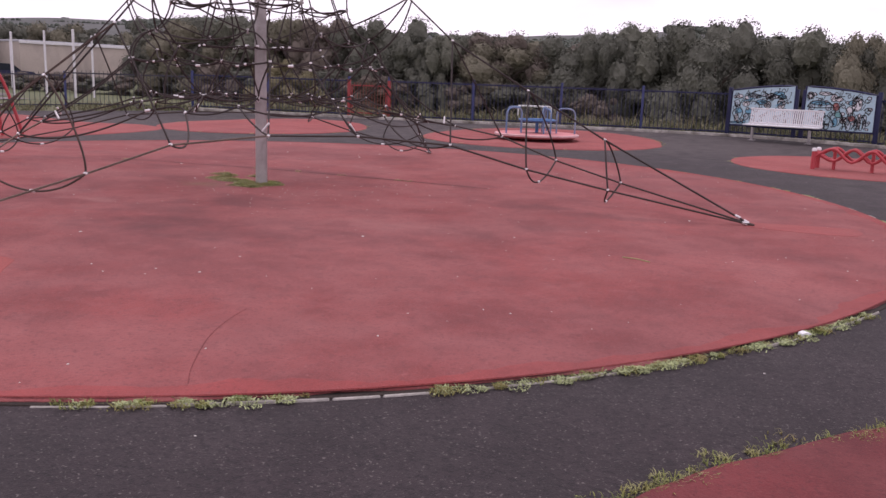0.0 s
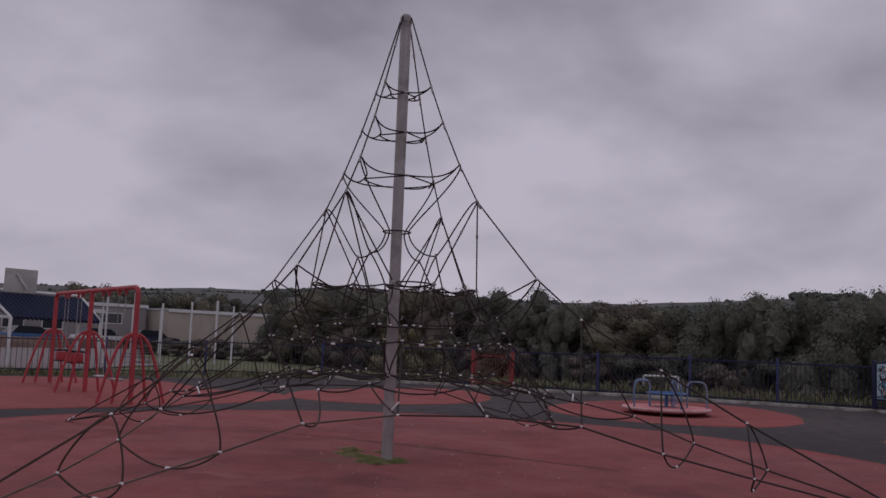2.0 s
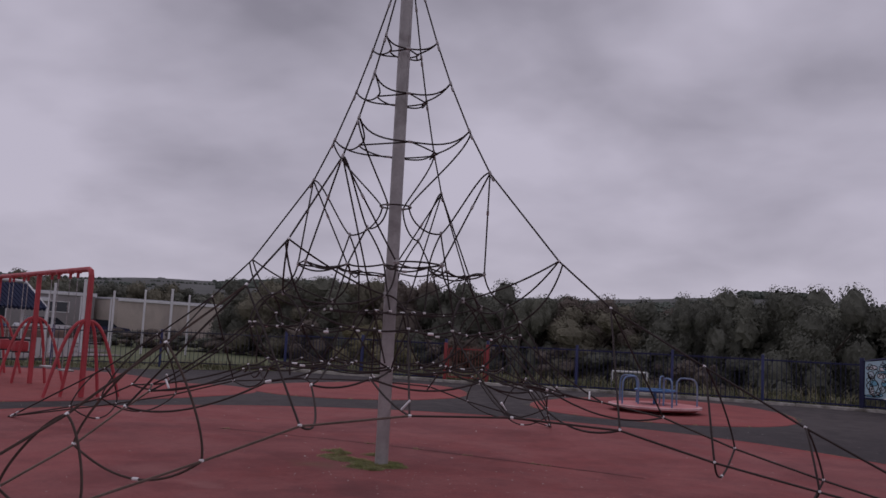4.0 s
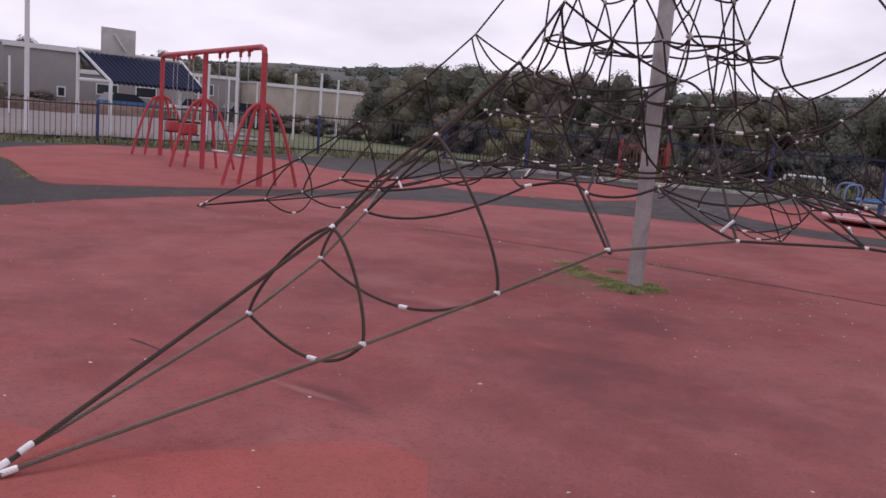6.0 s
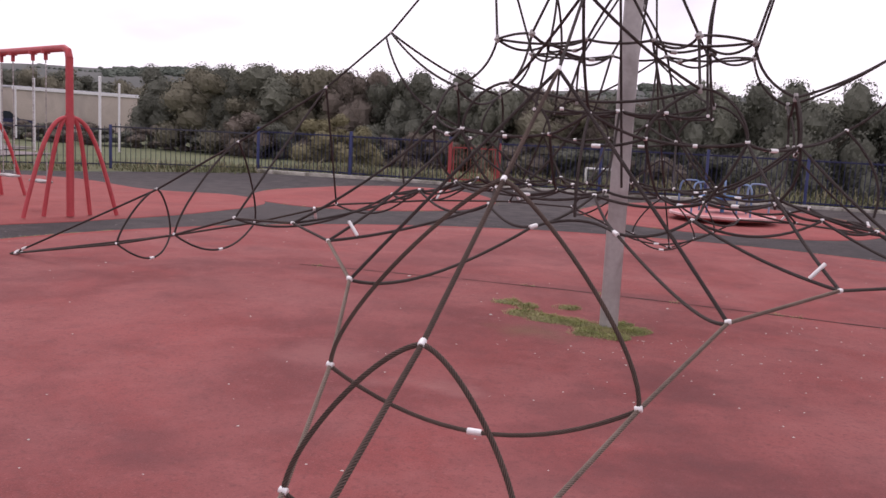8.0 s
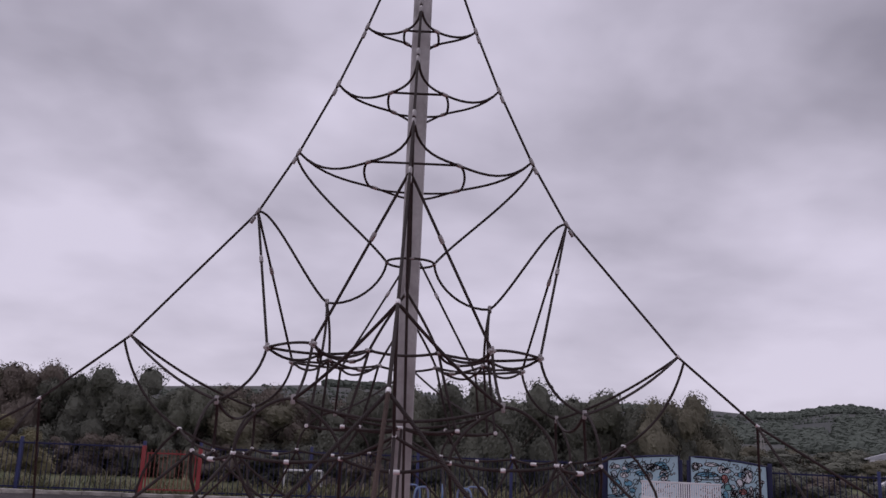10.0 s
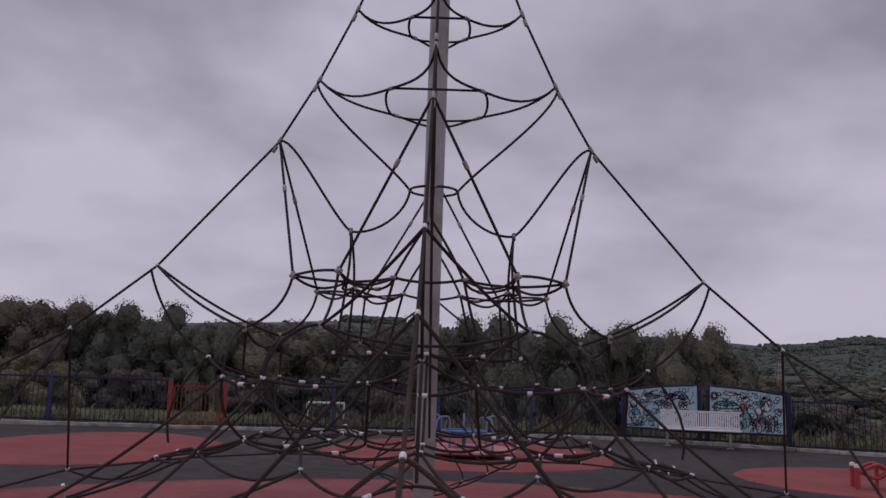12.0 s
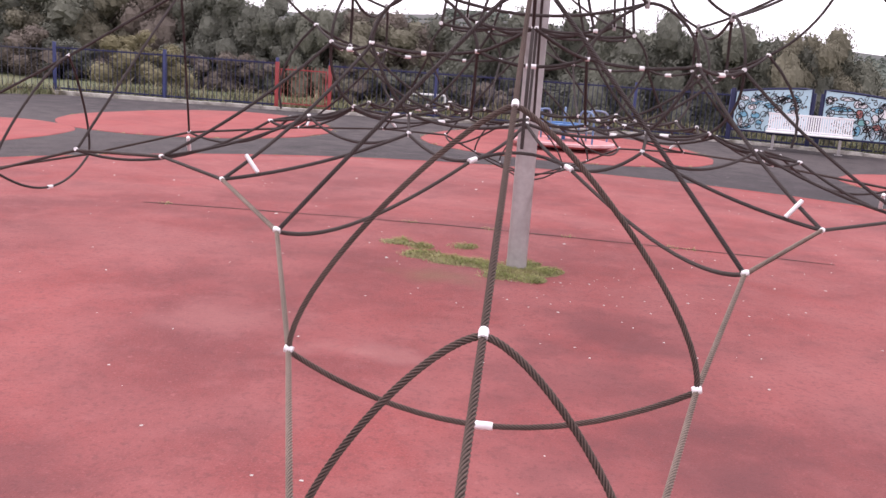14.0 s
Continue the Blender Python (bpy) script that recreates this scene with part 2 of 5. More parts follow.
M_CLAMP = material("dull_aluminium", (0.78, 0.76, 0.76), 0.5, 0.15, 0.1, 90, 8, 0.1)
M_STEEL = material("galvanised_steel", (0.42, 0.395, 0.39), 0.5, 0.45, 0.13, 30, 5, 0.06, (0.21, 0.19, 0.18), 0.58)
M_RED_PAINT = material("red_paint", (0.46, 0.068, 0.078), 0.5, 0, 0.16, 50, 4, 0.08, (0.34, 0.06, 0.06), 0.66)
M_GATE = material("faded_red_paint", (0.30, 0.055, 0.055), 0.55, 0, 0.2, 50, 4, 0.08)
M_GATE_BAR = material("rusty_red_bars", (0.26, 0.10, 0.075), 0.7, 0, 0.3, 50, 4, 0.08)
M_HOOD = material("dark_blue_sheet", (0.024, 0.030, 0.068), 0.75, 0, 0.2, 30, 2, 0.08)
M_BLUE = material("blue_paint", (0.045, 0.055, 0.145), 0.5, 0, 0.2, 50, 4, 0.08)
M_NAVY = material("navy_paint", (0.022, 0.025, 0.07), 0.55, 0, 0.2, 50, 4, 0.08)
M_LIGHT_BLUE = material("bright_blue_paint", (0.07, 0.17, 0.36), 0.45, 0, 0.15, 50, 4, 0.08)
M_FENCE = material("dark_fence_paint", (0.05, 0.05, 0.065), 0.6, 0, 0.2, 50, 4, 0.08)
M_WHITE = material("white_paint", (0.72, 0.71, 0.72), 0.5, 0, 0.08, 50, 4, 0.05, (0.50, 0.48, 0.46), 0.7)
M_PINK = material("faded_pink_deck", (0.55, 0.20, 0.20), 0.7, 0, 0.15, 60, 3, 0.2, (0.42, 0.17, 0.17))
M_BOARD = material("weathered_board", (0.52, 0.51, 0.50), 0.7, 0, 0.12, 30, 3, 0.05, (0.40, 0.38, 0.36))
M_PINK_RIM = material("pale_pink_rim", (0.62, 0.40, 0.40), 0.7, 0, 0.2, 60, 3, 0.2, (0.42, 0.2, 0.2))
M_HOOP = material("worn_light_blue_paint", (0.13, 0.21, 0.36), 0.5, 0, 0.2, 50, 4, 0.08, (0.3, 0.34, 0.42), 0.6)
M_PALE_BLUE = material("mural_pale_blue", (0.48, 0.66, 0.73), 0.5, 0, 0.10, 20, 3, 0.02)
M_BLACK = material("black_paint", (0.015, 0.015, 0.018), 0.6, 0, 0.1, 40, 4, 0.0)
M_RUBBER = material("black_rubber", (0.03, 0.03, 0.032), 0.8, 0, 0.2, 60, 4, 0.2)
M_CREAM = material("cream_render", (0.46, 0.40, 0.35), 0.9, 0, 0.12, 12, 0.7, 0.2, (0.34, 0.30, 0.27))
M_GREY_WALL = material("grey_panel", (0.30, 0.28, 0.28), 0.8, 0, 0.12, 12, 0.7, 0.1)
M_ROOF = material("pale_roof", (0.50, 0.50, 0.53), 0.6, 0, 0.1, 10, 1, 0.1)
M_GLASS_DARK = material("dark_window", (0.03, 0.035, 0.045), 0.15, 0, 0.1, 5, 1, 0, spec=0.6)
M_BARK = material("bark", (0.07, 0.055, 0.045), 0.95, 0, 0.4, 30, 4, 0.8)
M_HILL = material("far_fields", (0.100, 0.100, 0.094), 0.95, 0, 0.3, 0.03, 0.012, 0, (0.066, 0.070, 0.066), 0.48)
M_LITTER = material("pale_litter", (0.52, 0.49, 0.46), 0.8, 0, 0.2, 60, 9, 0)
M_STONE_BROWN = material("brown_bank", (0.13, 0.085, 0.07), 0.95, 0, 0.4, 6, 0.8, 0.8)


def leaf_material(name, base):
    m = material(name, base, 0.9, 0, 0.16, 1.1, 0.3, 0, spec=0.08, random_by="island", spread=0.14)
    return m


M_LEAF = [leaf_material("leaves_dark_green", (0.142, 0.145, 0.118)), leaf_material("leaves_olive", (0.182, 0.170, 0.125)),
          leaf_material("leaves_brownish", (0.170, 0.143, 0.121)), leaf_material("leaves_mid_green", (0.158, 0.161, 0.127))]
M_BLOBS = [material("mural_" + n, c, 0.5, 0, 0.08, 20, 3, 0.0) for n, c in (("blue", (0.20, 0.45, 0.60)), ("red", (0.48, 0.20, 0.18)), ("green", (0.22, 0.46, 0.46)), ("white", (0.75, 0.75, 0.76)), ("grey_blue", (0.55, 0.66, 0.72)))]

# ---- mesh helpers ----
class Geo:
    """Gathers verts, faces and a length/girth map for one mesh."""

    def __init__(self):
        self.v, self.f, self.uv = [], [], []

    def face(self, idx, uv=None):
        self.f.append(tuple(idx))
        self.uv.extend(uv or [(0.0, 0.0)] * len(idx))

    def tube(self, pts, r, n=8, closed=False, cap=True):
        pts = [Vector(p) for p in pts]
        rs = r if isinstance(r, (list, tuple)) else [r] * len(pts)
        base, k, length = len(self.v), len(pts), 0.0
        lens = [0.0]
        for a, b in zip(pts, pts[1:]):
            length += (b - a).length
            lens.append(length)
        ref = None
        for i, p in enumerate(pts):
            a, b = (pts[(i - 1) % k], pts[(i + 1) % k]) if closed else (pts[max(i - 1, 0)], pts[min(i + 1, k - 1)])
            d = (b - a).normalized()
            if ref is None:
                ref = d.orthogonal().normalized()
            ref = (ref - d * ref.dot(d)).normalized()
            side = d.cross(ref)
            for j in range(n):
                t = 2 * math.pi * j / n
                self.v.append(p + (ref * math.cos(t) + side * math.sin(t)) * rs[i])
        for i in range(k if closed else k - 1):
            i2 = (i + 1) % k
            for j in range(n):
                j2 = (j + 1) % n
                l1 = lens[i2] if i2 else length
                self.face((base + i * n + j, base + i * n + j2, base + i2 * n + j2, base + i2 * n + j),
                          [(j / n, lens[i]), ((j + 1) / n, lens[i]), ((j + 1) / n, l1), (j / n, l1)])
        if cap and not closed:
            self.face([base + j for j in reversed(range(n))])
            self.face([base + (k - 1) * n + j for j in range(n)])
        return self

    def box(self, centre, size, m=None, bevel=0.0):
        bm = bmesh.new()
        bmesh.ops.create_cube(bm, size=1.0, matrix=Matrix.Translation(centre) @ Matrix.Diagonal((*size, 1)))
        if bevel:
            bmesh.ops.bevel(bm, geom=bm.edges[:], offset=bevel, segments=2, affect="EDGES", profile=0.5)
        if m is not None:
            bm.transform(m)
        self.take(bm)
        return self

    def take(self, bm):
        base = len(self.v)
        bm.verts.index_update()
        self.v.extend(v.co.copy() for v in bm.verts)
        for f in bm.faces:
            self.face([base + v.index for v in f.verts])
        bm.free()

    def lathe(self, profile, n=32, centre=(0, 0, 0)):
        base = len(self.v)
        for r, z in profile:
            for j in range(n):
                t = 2 * math.pi * j / n
                self.v.append(Vector((centre[0] + r * math.cos(t), centre[1] + r * math.sin(t), centre[2] + z)))
        for i in range(len(profile) - 1):
            for j in range(n):
                j2 = (j + 1) % n
                self.face((base + i * n + j, base + i * n + j2, base + (i + 1) * n + j2, base + (i + 1) * n + j))
        self.face([base + j for j in reversed(range(n))])
        self.face([base + (len(profile) - 1) * n + j for j in range(n)])
        return self

    def slab(self, outline, depth, m=None):
        """A flat outline in x and z, made thick along y from 0 to depth."""
        bm = bmesh.new()
        f = bm.faces.new([bm.verts.new((x, 0, z)) for x, z in outline])
        got = bmesh.ops.extrude_face_region(bm, geom=[f])
        bmesh.ops.translate(bm, vec=(0, depth, 0), verts=[g for g in got["geom"] if isinstance(g, bmesh.types.BMVert)])
        bmesh.ops.recalc_face_normals(bm, faces=bm.faces[:])
        bmesh.ops.triangulate(bm, faces=[q for q in bm.faces if len(q.verts) > 4])
        if m is not None:
            bm.transform(m)
        self.take(bm)
        return self

    def mesh(self, name, mat, smooth=True):
        me = bpy.data.meshes.new(name)
        me.from_pydata([tuple(v) for v in self.v], [], self.f)
        layer = me.uv_layers.new(name="UVMap")
        layer.data.foreach_set("uv", [c for q in self.uv for c in q])
        me.materials.append(mat)
        if smooth:
            me.polygons.foreach_set("use_smooth", [True] * len(me.polygons))
            me.set_sharp_from_angle(angle=radians(40))
        me.update()
        return me


def part(name, geo, mat, parent, label="", smooth=True, kind=""):
    ob = new(name, geo.mesh(name, mat, smooth) if isinstance(geo, Geo) else geo)
    ob.parent = parent
    return tagged(ob, label, kind=kind)


def thing(name, m, label, category, group="", kind=""):
    ob = new(name)
    ob.empty_display_size = 0.2
    ob.matrix_basis = m
    return tagged(ob, label, category, group, kind)


def solid(name, geo, mat, label, category="", group="", kind="", smooth=True):
    return tagged(new(name, geo.mesh(name, mat, smooth)), label, category, group, kind)


def bezier(a, b, c, d, n=14):
    a, b, c, d = Vector(a), Vector(b), Vector(c), Vector(d)
    return [a * (1 - t) ** 3 + b * 3 * t * (1 - t) ** 2 + c * 3 * t * t * (1 - t) + d * t ** 3 for t in [i / n for i in range(n + 1)]]


def hang(a, b, sag, n=12, push=(0, 0, 0)):
    a, b, w = Vector(a), Vector(b), Vector(push) + Vector((0, 0, -sag))
    return [a.lerp(b, i / n) + w * (4 * (i / n) * (1 - i / n)) for i in range(n + 1)]


def smooth_line(pts, n=8):
    """A curve through all the points."""
    pts = [Vector(p) for p in pts]
    out = []
    for i in range(len(pts) - 1):
        p0, p1, p2, p3 = pts[max(i - 1, 0)], pts[i], pts[i + 1], pts[min(i + 2, len(pts) - 1)]
        for j in range(n):
            t = j / n
            out.append(0.5 * ((2 * p1) + (p2 - p0) * t + (2 * p0 - 5 * p1 + 4 * p2 - p3) * t * t + (3 * p1 - p0 - 3 * p2 + p3) * t ** 3))
    return out + [pts[-1]]


def step(a, b, x):
    t = min(max((x - a) / (b - a), 0), 1)
    return t * t * (3 - 2 * t)


def rise(x, y):
    """The yard climbs a little towards the back fence."""
    return 0.11 * step(11.0, 15.0, y)


# ---- ground ----
YARD = [(-18.2, 2.0), (-18.2, 7.0), (-14.6, 11.9), (-11.8, 14.1), (-6.0, 14.75), (0.0, 15.45), (4.6, 15.7), (8.4, 14.15), (12.5, 12.5), (17, 6), (15, -16), (-8, -16), (-17, -6)]


def land(x, y):
    far = math.hypot(x, y)
    fall = -1.3 * step(17.5, 30, y) if y > 0 else 0.0
    return rise(x, y) - 0.06 + fall * (0.3 + 0.7 * step(-9, -2, x)) - 8 * step(120, 600, far)


g = Geo()
ax = sorted(set([float(i) for i in range(-44, 45, 2)] + [s * d for s in (-1, 1) for d in (50, 60, 80, 110, 150, 220, 330, 500, 800, 1300, 2200, 3500)]))
for yy in ax:
    for xx in ax:
        g.v.append(Vector((xx, yy, land(xx, yy))))
k = len(ax)
for i in range(k - 1):
    for j in range(k - 1):
        g.face((i * k + j, i * k + j + 1, (i + 1) * k + j + 1, (i + 1) * k + j))
solid("ground", g, M_GRASS_GROUND, "rough grass ground round the play area", kind="structure")

bm = bmesh.new()
bmesh.ops.create_grid(bm, x_segments=36, y_segments=36, size=18)
for i, p in enumerate(YARD):
    q = YARD[(i + 1) % len(YARD)]
    d = Vector((q[0] - p[0], q[1] - p[1], 0))
    bmesh.ops.bisect_plane(bm, geom=bm.verts[:] + bm.edges[:] + bm.faces[:], plane_co=(*p, 0), plane_no=(-d.y, d.x, 0), clear_outer=True)
for v in bm.verts:
    v.co.z = rise(v.co.x, v.co.y) - 0.025
g = Geo(); g.take(bm)
solid("pavement", g, M_TARMAC, "dark worn tarmac paving of the play area", kind="structure")


def red_area(name, outline, top, mat, label, rings=6, thick=0.03, wobble=0.03):
    """A rubber safety surface: a slab with a rounded, uneven rim that follows the yard."""
    pts = smooth_line([*outline, outline[0]], 14)[:-1]
    c = sum(pts, Vector((0, 0, 0))) / len(pts)
    pts = [p + (p - c).normalized() * wobble * (noise.noise(p * 1.3) + 0.5 * noise.noise(p * 5)) for p in pts]
    g, n = Geo(), len(pts)
    levels = [(i / rings, 0.0) for i in range(1, rings)] + [(0.992, 0.0), (0.998, -0.006), (1.0, -0.016), (1.0, -thick)]
    g.v.append(Vector((c.x, c.y, rise(c.x, c.y) + top)))
    for s, dz in levels:
        for p in pts:
            q = c.lerp(p, s)
            g.v.append(Vector((q.x, q.y, rise(q.x, q.y) + top + dz)))
    for j in range(n):
        g.face((0, 1 + j, 1 + (j + 1) % n))
    for i in range(len(levels) - 1):
        for j in range(n):
            j2 = (j + 1) % n
            g.face((1 + i * n + j, 1 + (i + 1) * n + j, 1 + (i + 1) * n + j2, 1 + i * n + j2))
    return solid(name, g, mat, label, "safety surface", kind="structure")


def round_outline(cx, cy, rx, ry=None, n=16, turn=0.0):
    ry = ry or rx
    return [(cx + rx * math.cos(2 * math.pi * i / n + turn), cy + ry * math.sin(2 * math.pi * i / n + turn), 0) for i in range(n)]


red_area("rubber_surface", round_outline(0.14, -0.24, 7.13, 7.06, 24), 0.0, M_RED, "round faded red rubber surface under the climbing net", 10, 0.035, 0.05)
red_area("rubber_surface", [(x, y, 0) for x, y in ((-17.6, 6.2), (-15.75, 2.64), (-12.27, 1.06), (-10.3, 0.2), (-9.35, -0.2), (-8.9, -0.1), (-8.6, 0.5), (-8.15, 1.5), (-7.6, 2.9), (-7.2, 5.0), (-7.4, 7.2), (-8.8, 8.2), (-10.6, 7.9), (-13.5, 9.0), (-16.0, 8.2))], -0.012, M_RED_FAR, "red rubber surface under the swings", 6, 0.02)
red_area("rubber_surface", round_outline(-6.5, 10.3, 2.5, 3.1), -0.012, M_RED_FAR, "small round red rubber patch on the tarmac", 6, 0.02)
red_area("rubber_surface", round_outline(0.6, 11.4, 2.9, 3.0), -0.012, M_RED_FAR, "round red rubber surface under the roundabout", 6, 0.02)
red_area("rubber_surface", round_outline(7.7, 8.7, 2.55, 2.5), -0.012, M_RED_FAR, "round red rubber surface under the balance frame", 6, 0.02)
red_area("rubber_surface", [(x, y, 0) for x, y in ((5.45, -7.0), (5.5, -6.7), (5.62, -6.42), (5.84, -6.07), (6.09, -5.77), (6.5, -5.34), (7.3, -4.72), (8.4, -4.4), (9.6, -5.0), (10.1, -6.8), (9.3, -8.6), (7.6, -9.2), (6.2, -8.6), (5.5, -7.7))], -0.012, M_RED_DARK, "dirty dark red rubber surface edged with grass", 6, 0.02)
red_area("rubber_patch", [(x, y, 0) for x, y in ((-0.7, -5.8), (-0.45, -5.62), (0.05, -5.5), (0.38, -5.18), (0.52, -4.92), (0.78, -4.68), (1.0, -4.71), (1.14, -4.85), (1.35, -5.2), (1.6, -5.6), (1.6, -6.2), (0.6, -6.5), (-0.4, -6.4))], 0.002, M_RED_NEW, "newer bright red rubber repair round an anchor", 3, 0.008, 0.08)
red_area("rubber_patch", [(x, y, 0) for x, y in ((5.75, 0.22), (6.3, 0.3), (6.8, 0.34), (6.78, -0.1), (6.3, -0.18), (5.8, -0.1))], 0.002, M_RED_FAR, "narrow newer red rubber repair beside an anchor", 3, 0.008, 0.02)


def seam(name, pts, w, label, mat=None, category="ground joint"):
    """An open joint in the rubber, a thin uneven dark gap."""
    g = Geo()
    line = smooth_line([(x, y, 0) for x, y in pts], 24)
    for i, p in enumerate(line):
        d = (line[min(i + 1, len(line) - 1)] - line[max(i - 1, 0)]).normalized()
        s = Vector((-d.y, d.x, 0))
        off = s * 0.02 * noise.noise(p * 2.2)
        ww = w * (0.35 + 0.9 * abs(noise.noise(p * 3.7)))
        for k in (-1, 0, 1):
            g.v.append(p + off + s * ww * k + Vector((0, 0, 0.0045 if k == 0 else 0.003)))
    for i in range(len(line) - 1):
        for k in (0, 1):
            g.face((i * 3 + k, i * 3 + k + 1, i * 3 + k + 4, i * 3 + k + 3))
    return solid(name, g, mat or M_RUBBER, label, category, kind="structure")


seam("joint", [(-3.4, 1.22), (-1.2, 1.40), (0.5, 1.36), (2.6, 1.2)], 0.021, "open dark joint across the red rubber", M_DARK_GAP)
seam("joint", [(3.65, -6.22), (3.42, -5.85), (3.27, -5.5), (3.17, -5.05)], 0.0022, "fine curved joint in the red rubber", M_RED_DARK)
seam("joint", [(-1.22, -4.5), (-1.07, -4.5), (-0.88, -4.52)], 0.007, "short split in the red rubber")

seam("joint", [(-0.22, -5.92), (-0.14, -5.93), (-0.07, -5.92)], 0.006, "short split in the red rubber")

# concrete edging round the big circle, in short lengths, and the kerb under the back fence
def edging(name, line, w, h, length, label, z=0.0, uneven=0.005, missing=0.0):
    t = thing(name, Matrix(), label, "kerb", kind="structure")
    rnd = random.Random(4)
    walk_len = 0
    run = [line[0]]
    for a, b in zip(line, line[1:]):
        run.append(b)
        walk_len += (b - a).length
        if walk_len >= length * (1 if not missing else 0.4 + 1.2 * abs(noise.noise(b * 3.3))):
            if rnd.random() < missing:
                walk_len, run = 0, [b]
                continue
            p, q = run[0], run[-1]
            d = (q - p)
            ang = math.atan2(d.y, d.x)
            c = (p + q) / 2
            g = Geo().box((0, 0, 0), (d.length - 0.012, w, h), None, 0.008)
            ob = part("kerbstone", g, M_KERB, t)
            ob.matrix_basis = Matrix.Translation((c.x, c.y, rise(c.x, c.y) + z - h / 2 + rnd.uniform(-uneven, uneven * 0.8))) @ Euler((rnd.uniform(-0.02, 0.02), 0, ang)).to_matrix().to_4x4()
            walk_len, run = 0, [b]
    return t


ring = [Vector((0.14 + 7.18 * math.cos(a), -0.24 + 7.11 * math.sin(a), 0)) for a in [2 * math.pi * i / 400 for i in range(401)]]
edging("edging", ring, 0.014, 0.1, 0.30, "thin broken concrete edging round the red circle", -0.014, 0.006, 0.22)


def band(name, r0, r1, z, mat, label, ragged):
    """A flat ring on the ground with an uneven inner side."""
    g, n = Geo(), 500
    for i in range(n):
        a = 2 * math.pi * i / n
        e = Vector((math.cos(a), math.sin(a) * 0.9902, 0))
        w = ragged * (noise.noise(e * 9) + 0.6 * noise.noise(e * 41) + 0.4 * noise.noise(e * 160))
        for q, dz in ((r0 + w, -0.004), (r0 + w + 0.02, 0.0), (r1, 0.0), (r1 + 0.004, -0.006)):
            g.v.append(Vector((0.14, -0.24, z + dz)) + e * q)
    for i in range(n):
        j = (i + 1) % n
        for q in range(3):
            g.face((i * 4 + q, i * 4 + q + 1, j * 4 + q + 1, j * 4 + q))
    return solid(name, g, mat, label, "safety surface", kind="structure")


band("rubber_rim", 7.0, 7.12, 0.0025, M_RIM, "cleaner red rim of the rubber circle", 0.10)
band("dark_gap_strip", 7.05, 7.165, -0.019, M_DARK_GAP, "dark strip in the gap along the edging", 0.01)
FENCE = [(-19.6, -4.0), (-19.45, 4.2), (-19.2, 7.4), (-15.6, 12.7), (-12.2, 14.75), (-6.48, 14.9), (-5.17, 15.0), (0.0, 15.75), (4.65, 15.95), (8.2, 14.42), (12.6, 12.9), (17.5, 11.5)]
kl = []
for (x0, y0), (x1, y1) in zip(FENCE[4:], FENCE[5:]):
    n = max(2, int(math.hypot(x1 - x0, y1 - y0) / 0.06))
    kl += [Vector((x0 + (x1 - x0) * i / n, y0 + (y1 - y0) * i / n - 0.24, 0)) for i in range(n)]
edging("kerb", kl, 0.2, 0.16, 0.9, "pale concrete kerb along the back fence", 0.05)

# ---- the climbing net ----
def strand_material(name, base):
    """Rope fibre with the shade between the strands painted into its colour."""
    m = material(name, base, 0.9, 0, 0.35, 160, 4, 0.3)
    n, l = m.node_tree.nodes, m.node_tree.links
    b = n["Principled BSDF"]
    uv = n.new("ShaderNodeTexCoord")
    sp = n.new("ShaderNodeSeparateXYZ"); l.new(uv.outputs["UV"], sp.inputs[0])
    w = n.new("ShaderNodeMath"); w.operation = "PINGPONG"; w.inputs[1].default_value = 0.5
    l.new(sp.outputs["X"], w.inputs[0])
    # painted shade: colour darkens towards the groove between two strands
    groove_shade = n.new("ShaderNodeMapRange")
    groove_shade.inputs["From Min"].default_value, groove_shade.inputs["From Max"].default_value = 0.16, 0.5
    groove_shade.inputs["To Max"].default_value = 0.8
    l.new(w.outputs[0], groove_shade.inputs["Value"])
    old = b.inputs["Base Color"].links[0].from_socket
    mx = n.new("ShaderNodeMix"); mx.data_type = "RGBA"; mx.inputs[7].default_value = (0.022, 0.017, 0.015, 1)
    l.new(groove_shade.outputs[0], mx.inputs[0]); l.new(old, mx.inputs[6]); l.new(mx.outputs[2], b.inputs["Base Color"])
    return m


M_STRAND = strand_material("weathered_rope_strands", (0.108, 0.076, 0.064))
M_STRAND_PALE = strand_material("pale_rope_strands", (0.225, 0.172, 0.142))
net = thing("climbing_net", Matrix(), "tall pyramid climbing net of dark ropes on a steel mast", "climbing frame")
MAST_H, MAST_R = 5.66, 0.0715
g = Geo().lathe([(MAST_R * 1.02, -0.02), (MAST_R, 0.3), (MAST_R, 2.0), (MAST_R * 0.99, MAST_H - 0.1), (MAST_R * 0.98, MAST_H - 0.04)], 28)
mast = part("mast", g, M_STEEL, net, "dull galvanised steel mast")
g = Geo().lathe([(MAST_R * 1.08, MAST_H - 0.07), (MAST_R * 1.08, MAST_H - 0.01), (MAST_R * 0.8, MAST_H + 0.03), (MAST_R * 0.35, MAST_H + 0.055), (0.004, MAST_H + 0.065)], 24)
part("cap", g, M_STEEL, mast)
AXES4 = [(Vector((0, -1, 0)), Vector((1, 0, 0)), 5.96), (Vector((1, 0, 0)), Vector((0, 1, 0)), 5.815), (Vector((0, 1, 0)), Vector((-1, 0, 0)), 5.62), (Vector((-1, 0, 0)), Vector((0, -1, 0)), 6.0)]
Z = Vector((0, 0, 1))
RIDGE = {0: (0.079, 5.65), 1: (0.42, 4.69), 2: (0.612, 4.206), 3: (0.87, 3.648), 4: (1.135, 3.175), 5: (1.94, 2.237), 6: (2.49, 1.773), 7: (3.39, 1.259), 8: (4.26, 0.777)}
